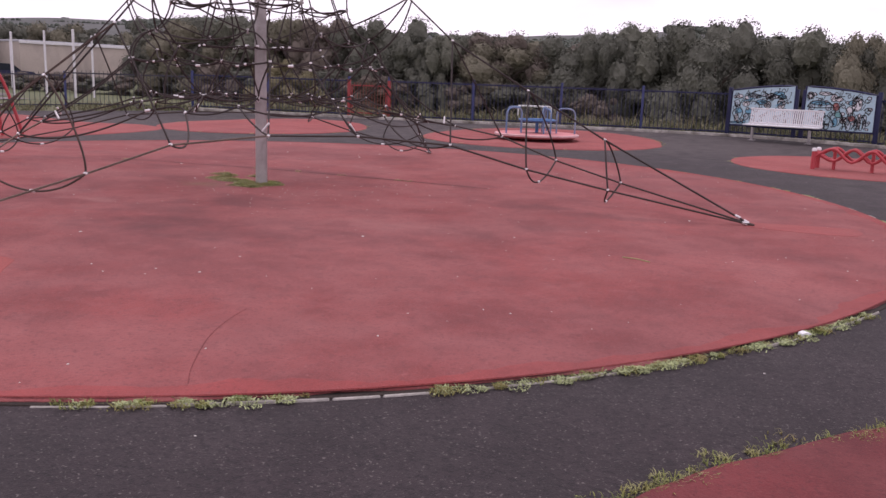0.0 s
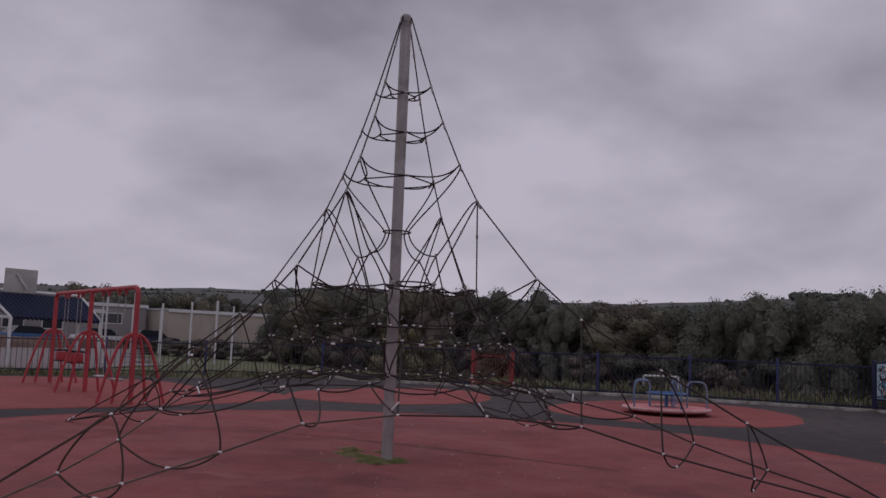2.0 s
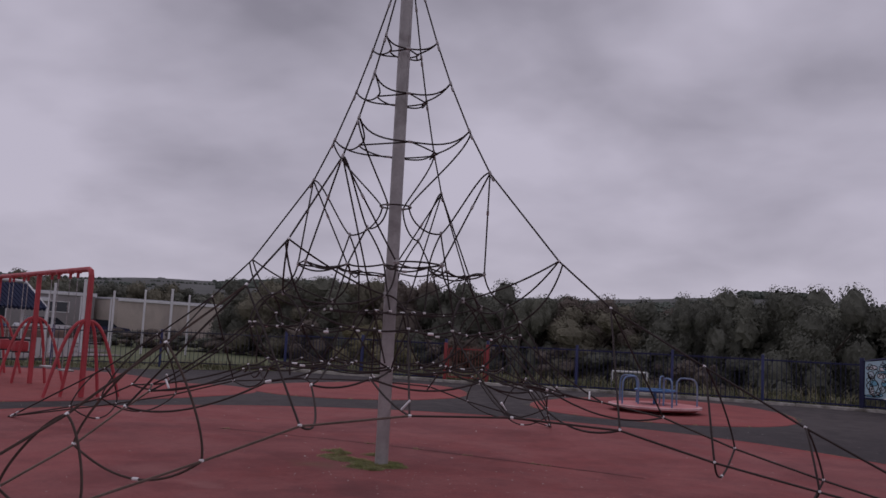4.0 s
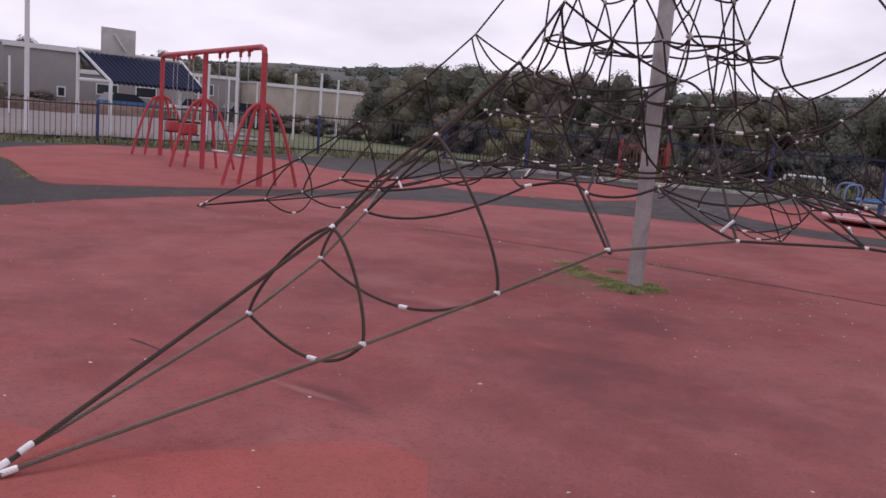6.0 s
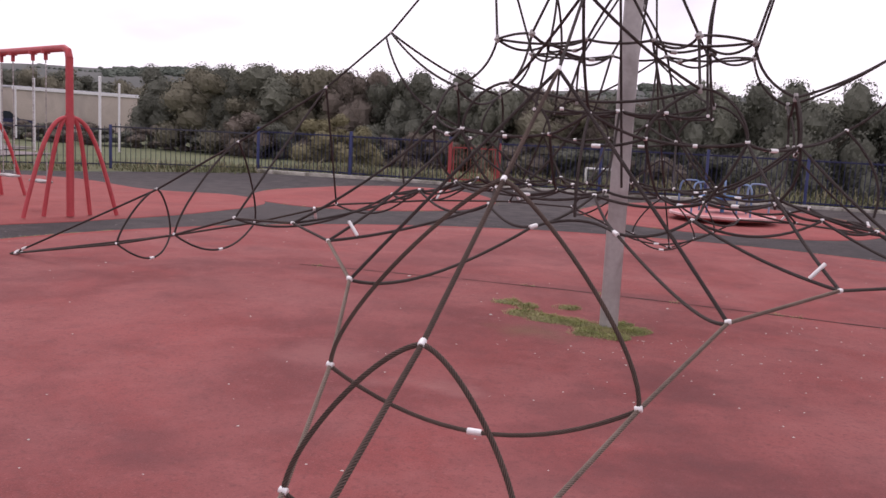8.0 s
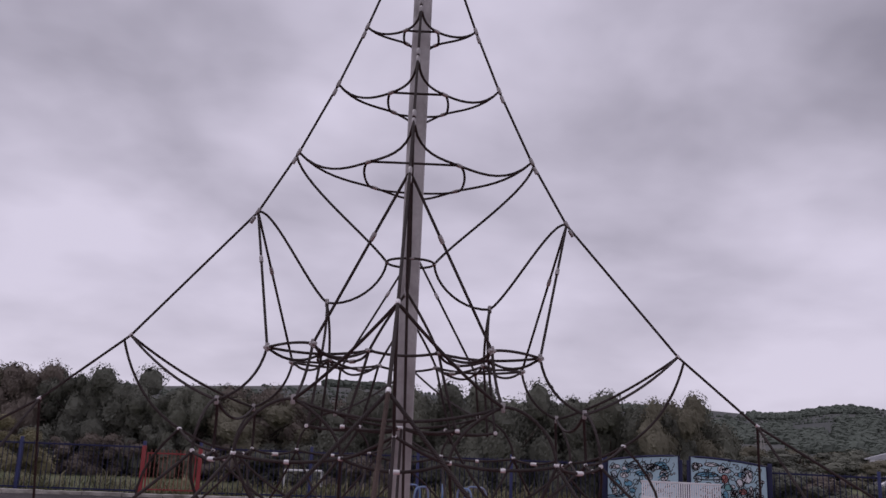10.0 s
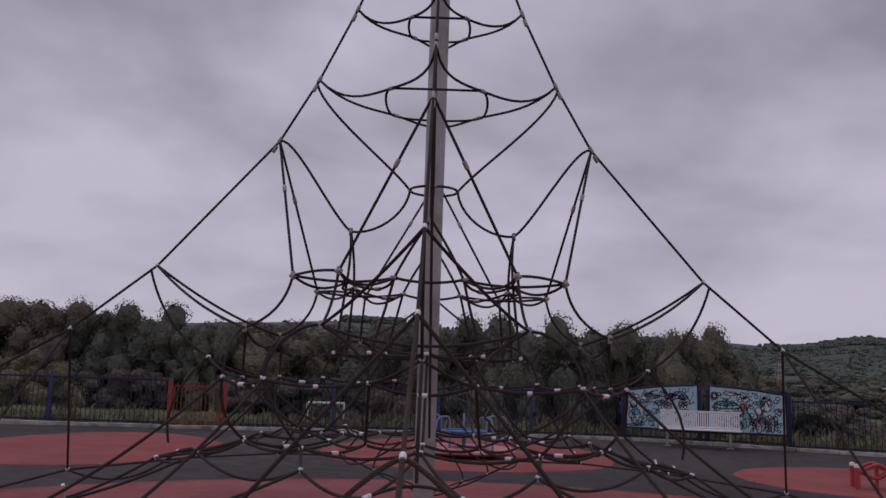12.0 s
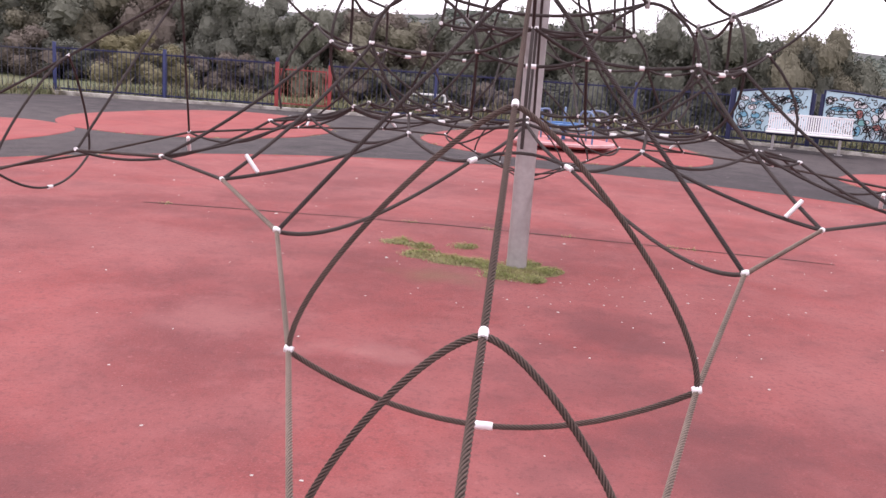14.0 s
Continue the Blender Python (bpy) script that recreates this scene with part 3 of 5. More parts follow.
NODE = {"p1": (4.395, 0.38, 0.291), "p2": (3.59, 0.63, 0.47), "p3": (2.84, 0.89, 0.69), "p4": (2.04, 1.40, 0.762), "f1": (1.40, 0.63, 1.0), "f2": (1.78, 0.24, 0.925),
        "V": (1.164, 0.596, 1.784), "U": (0.884, 0.545, 2.134), "M": (1.207, 0.898, 1.469), "N": (1.226, 0.30, 1.468), "Q": (0.57, 0.224, 2.137), "K": (1.1, 0.68, 1.09), "J": (0.62, 0.36, 1.08)}
# where single knots have slipped from the common pattern
SLIPPED = {(0, "p4", -1): (2.04, 1.44, 0.757), (0, "p3", -1): (2.84, 0.91, 0.69), (0, "p2", 1): (3.59, 0.615, 0.478)}
RIDGE_SLIPPED = {(0, 8): (4.226, 0.784), (0, 7): (3.38, 1.267), (3, 6): (2.535, 1.765), (3, 5): (1.955, 2.233)}
ROPE_R = 0.0092


def at(k, u, v, z):
    a, b, _ = AXES4[k]
    return a * u + b * v + Z * z


def node(k, name, s=1):
    u, v, z = SLIPPED.get((k, name, s), NODE[name])
    return at(k, u, v * s, z)


def ridge(k, i):
    u, z = RIDGE_SLIPPED.get((k, i), RIDGE[i])
    return at(k, u, 0, z)


def stranded(pts, r, lay=0.08, strands=6, grain=0.0055):
    """Six strands laid in a twist round a line."""
    pts = [Vector(p) for p in pts]
    line, left = [pts[0]], 0.0
    for p, q in zip(pts, pts[1:]):
        m = max(1, round((q - p).length / grain))
        line += [p.lerp(q, i / m) for i in range(1, m + 1)]
    g, n, run, ref = Geo(), strands * 4, 0.0, None
    for i, p in enumerate(line):
        d = (line[min(i + 1, len(line) - 1)] - line[max(i - 1, 0)]).normalized()
        ref = d.orthogonal().normalized() if ref is None else (ref - d * ref.dot(d)).normalized()
        side = d.cross(ref)
        run += (p - line[i - 1]).length if i else 0.0
        turn = 2 * math.pi * run / lay
        for j in range(n):
            t = 2 * math.pi * j / n
            q = r * (0.70 + 0.38 * abs(math.cos(strands / 2 * t)))
            g.v.append(p + (ref * math.cos(t + turn) + side * math.sin(t + turn)) * q)
    for i in range(len(line) - 1):
        for j in range(n):
            j2 = (j + 1) % n
            lay_ = [(q / 4.0, 0.0) for q in (j, j + 1, j + 1, j)]
            g.face((i * n + j, i * n + j2, (i + 1) * n + j2, (i + 1) * n + j), lay_)
    return g


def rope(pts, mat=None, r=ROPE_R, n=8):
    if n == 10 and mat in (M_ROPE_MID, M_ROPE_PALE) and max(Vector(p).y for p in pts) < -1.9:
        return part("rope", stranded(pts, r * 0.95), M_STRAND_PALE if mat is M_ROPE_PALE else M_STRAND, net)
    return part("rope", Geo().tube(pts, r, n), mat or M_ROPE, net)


def make_clamp(length, r):
    return Geo().lathe([(r * 0.9, -length / 2), (r, -length / 2 + 0.006), (r, length / 2 - 0.006), (r * 0.9, length / 2)], 14).mesh("clamp", M_CLAMP)


CLAMPS = {"joint": make_clamp(0.028, 0.0125), "sleeve": make_clamp(0.058, 0.0135), "bar": make_clamp(0.11, 0.0105), "dark": None}
g = Geo().lathe([(0.012, -0.028), (0.0145, -0.02), (0.0145, 0.02), (0.012, 0.028)], 12)
CLAMPS["dark"] = g.mesh("clamp", M_STEEL)


def clamp(p, d, kind="joint"):
    ob = new("clamp", CLAMPS[kind])
    ob.parent = net
    ob.matrix_basis = Matrix.Translation(p) @ Vector(d).normalized().to_track_quat("Z", "Y").to_matrix().to_4x4()
    return ob


rnd = random.Random(11)
for k in range(4):
    a, b, reach = AXES4[k]
    anchor = a * reach
    near = k == 0
    # ridge rope from the mast head down to the anchor, a straight run between clamps
    upper = [ridge(k, i) for i in range(0, 7)]
    rope(upper)
    rope([ridge(k, 6), ridge(k, 7)], M_ROPE_MID if near else M_ROPE, ROPE_R * 1.05, 10)
    rope([ridge(k, 7), ridge(k, 8), anchor + Z * 0.008 - a * 0.01], M_ROPE_MID if near else M_ROPE, ROPE_R * 1.1, 10)
    for i in range(1, 9):
        d = ridge(k, i) - ridge(k, i - 1)
        clamp(ridge(k, i) + Z * 0.004, d, "dark" if i < 5 else "joint")
        if i < 5:
            clamp(ridge(k, i) + d.normalized() * 0.07, d, "dark")
    clamp(ridge(k, 1).lerp(ridge(k, 0), 0.55), ridge(k, 1) - ridge(k, 0), "dark")
    # anchor: an eye plate with a shackle, and a sleeve on each rope end
    g = Geo().box(anchor + Z * 0.004, (0.04, 0.04, 0.010), None, 0.004)
    plate = part("anchor_plate", g, M_STRAND, net)
    g = Geo().tube([anchor + b * 0.02 + Z * 0.006, anchor + b * 0.02 + Z * 0.014, anchor + Z * 0.02, anchor - b * 0.02 + Z * 0.014, anchor - b * 0.02 + Z * 0.006], 0.008, 8)
    part("shackle", g, M_STRAND, plate)
    toward = (ridge(k, 8) - anchor).normalized()
    clamp(anchor + toward * 0.065 + Z * 0.008, toward, "sleeve")
    clamp(anchor + toward * 0.165 + Z * 0.008, toward, "sleeve")
    for s in (1, -1):
        base_mat = M_ROPE_PALE if near else (M_ROPE_MID if k in (1, 3) else M_ROPE)
        p1, p2, p3, p4 = (node(k, q, s) for q in ("p1", "p2", "p3", "p4"))
        d0 = (p1 - anchor).normalized()
        clamp(anchor + d0 * 0.075 + b * s * 0.012 + Z * 0.008, d0, "sleeve")
        rope([anchor + Z * 0.006 + b * s * 0.012 + a * 0.02, p1], base_mat, ROPE_R * 1.05, 10)
        rope([p1, p2, p3], base_mat, ROPE_R * 1.05, 10)
        rope([p3, p4], base_mat, ROPE_R * 1.05, 10)
        for q, w in ((p1, p2 - anchor), (p2, p3 - p1), (p3, p4 - p2)):
            ob = clamp(q + Z * 0.006, b * s + Z * 0.2, "joint")
        # arches from the ridge down to the edge rope
        for i, q, out in ((8, p1, 0.36), (7, p2, 0.20)):
            top = ridge(k, i)
            w = abs((q - top).dot(b)); rope(bezier(top, top + b * s * w * out + (q - top).dot(a) * 0.2 * a - Z * (top.z - q.z) * 0.03, q + b * s * w * 0.03 + Z * (top.z - q.z) * 0.28 - (q - top).dot(a) * 0.15 * a, q, 18), M_ROPE_MID if near else M_ROPE, ROPE_R, 10)
        top = ridge(k, 6)
        rope(hang(top, p3, -0.005, 12, b * s * 0.005))
        # edge of the low floor
        f1, f2 = node(k, "f1", s), node(k, "f2", s)
        rope(hang(p3, f2, 0.14, 14, b * s * 0.10), M_ROPE_MID if near else M_ROPE)
        rope(hang(p4, f1, 0.035, 12))
        rope(hang(f1, f2, 0.05, 8))
        clamp(f2, f2 - p3, "sleeve" if near else "joint")
        clamp(f1, Z + b * 0.3, "joint")
        V, U, M, N, Q, K, J = (node(k, q, s) for q in ("V", "U", "M", "N", "Q", "K", "J"))
        clamp(p4, p4 - p3, "joint")
        up_rope = hang(p4, M, 0.05, 12)
        rope(up_rope)
        low, high = p4.lerp(f1, 0.17), p4.lerp(M, 0.15)
        clamp((low + high) / 2, high - low, "bar")
        # hanging middle storey
        i5, i4 = ridge(k, 5), ridge(k, 4)
        rope(hang(i5, V, 0.05, 10, b * s * 0.02))
        rope(hang(i4, U, 0.0, 3))
        clamp(i4.lerp(U, 0.38), U - i4, "dark")
        rope(hang(U, V, 0.04, 8, a * -0.05))
        rope(bezier(V, V + b * s * 0.10 + Z * 0.02, M + Z * 0.20, M, 10))
        rope(bezier(V, V - b * s * 0.06 - Z * 0.02, N + Z * 0.16, N, 10))
        rope(hang(M, N, 0.03, 8))
        clamp(M + Z * 0.006, b, "joint"), clamp(N, b, "joint"), clamp(V, Z, "dark"), clamp(U, Z, "dark")
        clamp(M.lerp(N, 0.5) - Z * 0.03, b, "joint")
        P = at(k, 1.545, 0, 1.60)
        rope(hang(P, N, 0.03, 8, b * s * 0.03))
        # crown of loops round the mast
        rope(hang(U, Q, 0.065, 10, b * s * 0.03))
        Wn = at(k, 0.585, 0, 2.523)
        rope(hang(Wn, Q, 0.0, 8, b * s * 0.012 - a * 0.01))
        rope(hang(Q, node(k, "J", s) + Z * 0.55, 0.02, 6))
        # low floor
        rope(hang(M, K, 0.03, 8, a * 0.05))
        rope(hang(K, f1, 0.03, 6))
        rope(hang(K, J, 0.04, 8))
        rope(hang(f2, at(k, 1.14, 0, 1.09), 0.03, 8))
        rope(hang(K, at(k, 1.14, 0, 1.09), 0.05, 8))
        rope(hang(J, at(k, 0.72, 0, 1.10), 0.03, 6))
        rope(hang(J + Z * 0.57, at(k, 0.3, 0.02 * s, 1.66), 0.02, 6))
        rope(hang(N, J + Z * 0.0, 0.06, 10))
        clamp(K, b, "joint"), clamp(J, a, "joint"), clamp(K.lerp(J, 0.5) - Z * 0.04, J - K, "sleeve"), clamp(J + Z * 0.57, b, "joint")
    # loops between the two edge ropes of a corner, each with a sleeve in the middle
    for q, low in (("p1", 0.165), ("p2", 0.19)):
        l, r_ = node(k, q, -1), node(k, q, 1)
        line = hang(l, r_, low, 18, -a * (0.08 if q == "p1" else 0.03))
        rope(line, M_ROPE_MID if near else M_ROPE, ROPE_R, 10)
        clamp(line[9], r_ - l, "sleeve")
    # links across a corner
    rope(hang(node(k, "f2", -1), node(k, "f2", 1), -0.04, 8, -a * 0.16))
    rope(hang(node(k, "V", -1), node(k, "V", 1), 0.10, 12))
    line = hang(node(k, "N", -1), node(k, "N", 1), 0.06, 10)
    rope(line)
    clamp(line[5], b, "sleeve")
    rope(hang(node(k, "Q", -1), node(k, "Q", 1), 0.03, 8, a * 0.05))
    P, Wn = at(k, 1.545, 0, 1.60), at(k, 0.585, 0, 2.523)
    rope(hang(ridge(k, 5) + a * 0.04 - Z * 0.04, P, 0.06, 12, a * 0.05))
    rope(hang(P, at(k, 1.78, 0, 1.0), -0.0, 6, a * 0.1))
    clamp(P, a, "joint")
    rope(bezier(ridge(k, 4), ridge(k, 4) - a * 0.10 + Z * 0.06, Wn + a * 0.14 + Z * 0.10, Wn, 12))
    clamp(Wn, Z, "dark")
    col = at(k, 0.172, 0, 2.839)
    rope(bezier(Wn, Wn - a * 0.18 - Z * 0.02, col + a * 0.02 - Z * 0.18, col, 10))
    low3 = ridge(k, 3) + (ridge(k, 4) - ridge(k, 3)) * 0.06
    rope(bezier(low3, low3 - a * 0.06 - Z * 0.22, col + a * 0.16 + Z * 0.2, col, 14))
    rope(hang(at(k, 0.72, 0, 1.10), at(k, 1.14, 0, 1.09), 0.04, 6))
    rope(hang(at(k, 0.72, 0, 1.10), at(k, 0.3, 0, 1.66), 0.05, 8))
    clamp(at(k, 0.72, 0, 1.10), b, "joint"), clamp(at(k, 1.14, 0, 1.09), b, "joint"), clamp(at(k, 0.3, 0, 1.66), b, "sleeve")
    # to the next corner round
    n2 = (k + 1) % 4
    rope([node(k, "p4"), node(n2, "p4", -1)], M_ROPE_MID)
    line = hang(node(k, "M"), node(n2, "M", -1), 0.035, 8)
    rope(line)
    clamp(line[4], line[5] - line[3], "sleeve")
    inward = -(a + AXES4[n2][0])
    u1, u2, q1, q2 = node(k, "U"), node(n2, "U", -1), node(k, "Q"), node(n2, "Q", -1)
    rope(hang(u1, u2, -0.018, 10, inward * 0.012))
    rope(hang(u1, q2, 0.03, 12, inward * 0.02))
    rope(hang(u2, q1, 0.03, 12, inward * 0.02))
    line = hang(q1, q2, 0.055, 10, inward * 0.05)
    rope(line)
    clamp(line[5], q2 - q1, "dark")
    for knot, way in ((u1, u2 - u1), (u2, u1 - u2), (q1, inward), (q2, inward)):
        clamp(knot, way, "dark")
    rope(hang(node(k, "K"), node(n2, "K", -1), 0.04, 8))
    rope(hang(node(k, "J"), node(n2, "J", -1), 0.03, 8))
    rope(hang(node(k, "f1"), node(n2, "f1", -1), 0.10, 12))
    rope(hang(at(k, 0.3, 0, 1.66), at(n2, 0.3, 0, 1.66), 0.03, 6))
    rope(bezier(col, at(k, 0.172, 0.10, 2.839), at(n2, 0.172, -0.10, 2.839), at(n2, 0.172, 0, 2.839), 8))
    clamp(col, b, "dark")
    # three sagging rings near the top, drawn in towards the mast
    diag = (a + AXES4[n2][0])
    for i, pull, drop in ((1, 0.115, 0.07), (2, 0.195, 0.13), (3, 0.318, 0.155)):
        m_ = diag * pull + Z * (RIDGE[i][1] - drop)
        one, two = ridge(k, i), ridge(n2, i)
        rope(bezier(one, one - a * (RIDGE[i][0] * 0.22) - Z * drop * 1.25, m_ + (a - AXES4[n2][0]) * RIDGE[i][0] * 0.16, m_, 9)[:-1]
             + bezier(m_, m_ - (a - AXES4[n2][0]) * RIDGE[i][0] * 0.16, two - AXES4[n2][0] * (RIDGE[i][0] * 0.22) - Z * drop * 1.25, two, 9))
        other = (AXES4[n2][0] + AXES4[(k + 2) % 4][0]) * pull + Z * (RIDGE[i][1] - drop)
        out = AXES4[n2][0]
        rope(bezier(m_, m_ + out * pull * 0.22 - Z * 0.02, other + out * pull * 0.22 - Z * 0.02, other, 8))
        clamp(m_, one - two, "dark")
# cables that run down the mast inside the net
for k in (0, 2):
    a, b, _ = AXES4[k]
    rope(hang(ridge(k, 4), at(k, 0.10, 0.03, 1.1), 0.0, 2))

# ---- grass and litter ----
def blades(name, spots, mat, label, lo=0.03, hi=0.09, width=0.006, seed=3, lie=0.85):
    """Tufts of single bent blades; spots are x, y, z, radius, number."""
    r, g = random.Random(seed), Geo()
    for x, y, z, rad, num in spots:
        for _ in range(num):
            t, d = r.uniform(0, 6.283), rad * math.sqrt(r.random())
            px, py = x + d * math.cos(t), y + d * math.sin(t)
            h, lean, w = r.uniform(lo, hi) * (1 - 0.5 * d / (rad + 1e-6)), r.uniform(0, 6.283), width * r.uniform(0.6, 1.4)
            l = Vector((math.cos(lean), math.sin(lean), 0))
            s = Vector((-l.y, l.x, 0)) * w
            p = Vector((px, py, z))
            i = len(g.v)
            g.v += [p - s, p + s, p + l * h * lie * 0.4 + Z * h * 0.7 + s * 0.7, p + l * h * lie * 0.4 + Z * h * 0.7 - s * 0.7, p + l * h * lie + Z * h * (1.0 if lie < 1 else 0.75)]
            g.face((i, i + 1, i + 2, i + 3)); g.face((i + 3, i + 2, i + 4))
    return solid(name, g, mat, label, "grass", kind="stuff", smooth=False)


r = random.Random(8)
spots = []
for x, y, rad, n in ((-0.95, 0.5, 0.1, 130), (-0.75, 0.42, 0.11, 130), (-0.42, 0.55, 0.09, 90), (-0.7, 0.12, 0.14, 200), (-0.5, 0.02, 0.16, 260), (-0.3, 0.0, 0.15, 220), (-0.14, -0.08, 0.13, 160), (0.0, -0.2, 0.18, 300), (0.16, -0.12, 0.14, 220), (0.26, -0.05, 0.10, 110), (0.1, -0.34, 0.12, 140), (-0.1, -0.33, 0.12, 120), (0.05, 0.12, 0.12, 130)):
    spots.append((x, y, 0.0, rad, n))
blades("grass_tuft", [(x + r.gauss(0, 0.03), y + r.gauss(0, 0.03), z, q * r.uniform(0.6, 1.15), int(n * 1.2)) for x, y, z, q, n in spots * 2], M_TUFT, "tufts of green grass round the foot of the mast", 0.008, 0.055, 0.0017, 3, 1.7)
blades("dry_grass_tuft", [(x - 0.04, y - 0.02, z, q * r.uniform(0.9, 1.5), int(n * 1.5)) for x, y, z, q, n in spots], M_DRY_GRASS, "yellowed grass among the tufts at the mast", 0.006, 0.036, 0.0016, 13, 2.2)
g = Geo()
for x, y, z, rad, n in spots:
    i0 = len(g.v)
    g.v.append(Vector((x, y, 0.012)))
    for ringi, (f, h) in enumerate(((0.45, 0.010), (0.8, 0.004), (1.0, 0.0012))):
        for j in range(12):
            t = j * 0.5236
            q = rad * f * (1 + 0.35 * noise.noise(Vector((x * 9 + math.cos(t), y * 9 + math.sin(t), 1))))
            g.v.append(Vector((x + q * math.cos(t), y + q * math.sin(t), h)))
    for j in range(12):
        g.face((i0, i0 + 1 + j, i0 + 1 + (j + 1) % 12))
        for q in (0, 12):
            g.face((i0 + 1 + q + j, i0 + 13 + q + j, i0 + 13 + q + (j + 1) % 12, i0 + 1 + q + (j + 1) % 12))
solid("moss", g, material("brown_moss", (0.15, 0.125, 0.055), 0.95, 0, 0.5, 70, 8, 0.8), "low brown moss round the foot of the mast", "moss", kind="stuff")
spots = []
for i in range(1700):
    a = r.uniform(0, 6.283)
    dens = noise.noise(Vector((math.cos(a) * 9, math.sin(a) * 9, 2))) + 0.25 * noise.noise(Vector((math.cos(a) * 40, math.sin(a) * 40, 5)))
    if dens > -0.08:
        d = r.uniform(-0.03, 0.04)
        spots.append((0.14 + (7.16 + d) * math.cos(a), -0.24 + (7.09 + d) * math.sin(a), -0.02, r.uniform(0.02, 0.07), int(10 + 90 * r.random() ** 2)))
blades("edge_grass", spots[::2], M_TUFT, "weeds growing in the gap along the edging", 0.010, 0.034, 0.0024, 5, 1.5)
blades("edge_grass", spots[1::2], M_PALE_WEED, "pale low weeds in the gap along the edging", 0.008, 0.026, 0.0036, 15, 1.8)
spots = []
for cx, cy, rx, ry, n in ((0.6, 11.4, 2.9, 3.0, 50), (7.7, 8.7, 2.55, 2.5, 45), (-6.5, 10.3, 2.5, 3.1, 40)):
    for i in range(n):
        a = r.uniform(0, 6.283)
        if noise.noise(Vector((math.cos(a) * 3 + cx, math.sin(a) * 3, 1))) > -0.05:
            x, y = cx + rx * math.cos(a), cy + ry * math.sin(a)
            spots.append((x, y, rise(x, y) - 0.02, r.uniform(0.04, 0.12), 24))
for x, y in ((-3.2, 1.23), (-1.0, 1.42), (-0.3, 1.41), (1.3, 1.32), (1.45, 1.3), (0.4, 1.38)):
    spots.append((x, y, 0.0, 0.07, 30))
verge = []
for (x0, y0), (x1, y1), n in (((-15.75, 2.64), (-12.27, 1.06), 30), ((-12.27, 1.06), (-9.35, -0.2), 26), ((-9.35, -0.2), (-8.15, 1.5), 8), ((-9.3, -1.5), (-10.2, 0.4), 20)):
    for i in range(n):
        u = r.random()
        x, y = x0 + (x1 - x0) * u + r.gauss(0, 0.1), y0 + (y1 - y0) * u + r.gauss(0, 0.1)
        (verge if i % 3 else spots).append((x, y, rise(x, y) - 0.025, r.uniform(0.05, 0.16), 40))
for i in range(80):
    t = r.random()
    e0, e1 = ((5.58, -6.5), (6.09, -5.77)) if t < 0.4 else ((6.09, -5.77), (7.3, -4.72))
    u = r.random()
    if noise.noise(Vector((u * 4, t, 3))) > -0.2:
        (verge if i % 4 else spots).append((e0[0] + (e1[0] - e0[0]) * u + r.gauss(0, 0.03) - 0.03, e0[1] + (e1[1] - e0[1]) * u + r.gauss(0, 0.03) + 0.03, -0.025, r.uniform(0.03, 0.08), 24))
blades("edge_grass", spots, M_DRY_GRASS, "yellowed weeds along the joints and rubber edges", 0.010, 0.040, 0.0022, 6, 1.4)
blades("edge_grass", verge, M_TUFT, "green grass along the edge of the rubber", 0.010, 0.042, 0.0022, 16, 1.3)
spots = []
for (x0, y0), (x1, y1) in zip(FENCE[:], FENCE[1:]):
    L = math.hypot(x1 - x0, y1 - y0)
    for i in range(int(L * 20)):
        t, off = r.random(), (r.uniform(-0.1, 1.3) if i % 2 else r.uniform(1.0, 4.5)) if x0 > -13 else r.uniform(-1.2, 1.4)
        nx, ny = -(y1 - y0) / L, (x1 - x0) / L
        x, y = x0 + (x1 - x0) * t + nx * off, y0 + (y1 - y0) * t + ny * off
        spots.append((x, y, rise(x, y) - (0.05 if x > -13.5 else 0.16), 0.22, 16))
blades("long_grass", spots, M_LONG_GRASS, "long rough grass along the fence", 0.12, 0.42, 0.012, 7)
blades("long_grass", [(x + r.uniform(-.3, .3), y + r.uniform(0, .6), z, q, 6) for x, y, z, q, n in spots], M_STALKS, "dry stalks among the grass by the fence", 0.2, 0.65, 0.010, 9)

g = Geo()
for i in range(700):
    a, d = r.uniform(0, 6.283), 10.2 * math.sqrt(r.random())
    x, y = d * math.cos(a) + 1.5, d * math.sin(a) - 1.8
    on_red = math.hypot((x - 0.14) / 7.13, (y + 0.24) / 7.06) < 0.99
    if not on_red and math.hypot(x - 7.7, y + 6.8) < 2.6:
        continue
    s = r.uniform(0.002, 0.0055) * (2.0 if r.random() < 0.10 else 1)
    i0, z0 = len(g.v), (0.002 if on_red else -0.023)
    t = r.uniform(0, 6.283)
    e, f = Vector((math.cos(t), math.sin(t), 0)) * s * r.uniform(1, 2), Vector((-math.sin(t), math.cos(t), 0)) * s
    p = Vector((x, y, z0))
    g.v += [p - e - f, p + e - f, p + e * 0.7 + f, p - e * 0.8 + f, p + Z * s * 0.7]
    for q in ((0, 1, 4), (1, 2, 4), (2, 3, 4), (3, 0, 4)):
        g.face([i0 + w for w in q])
for i in range(80):
    a, d = r.uniform(-2.4, 0.6), 0.35 + 2.0 * r.random() ** 1.3
    p, s, t = Vector((d * math.cos(a) + 0.25, d * math.sin(a), 0.002)), r.uniform(0.002, 0.006), r.uniform(0, 6.283)
    e, f = Vector((math.cos(t), math.sin(t), 0)) * s * r.uniform(1, 2.4), Vector((-math.sin(t), math.cos(t), 0)) * s
    i0 = len(g.v)
    g.v += [p - e - f, p + e - f, p + e * 0.7 + f, p - e * 0.8 + f, p + Z * s * 0.7]
    for q in ((0, 1, 4), (1, 2, 4), (2, 3, 4), (3, 0, 4)):
        g.face([i0 + w for w in q])
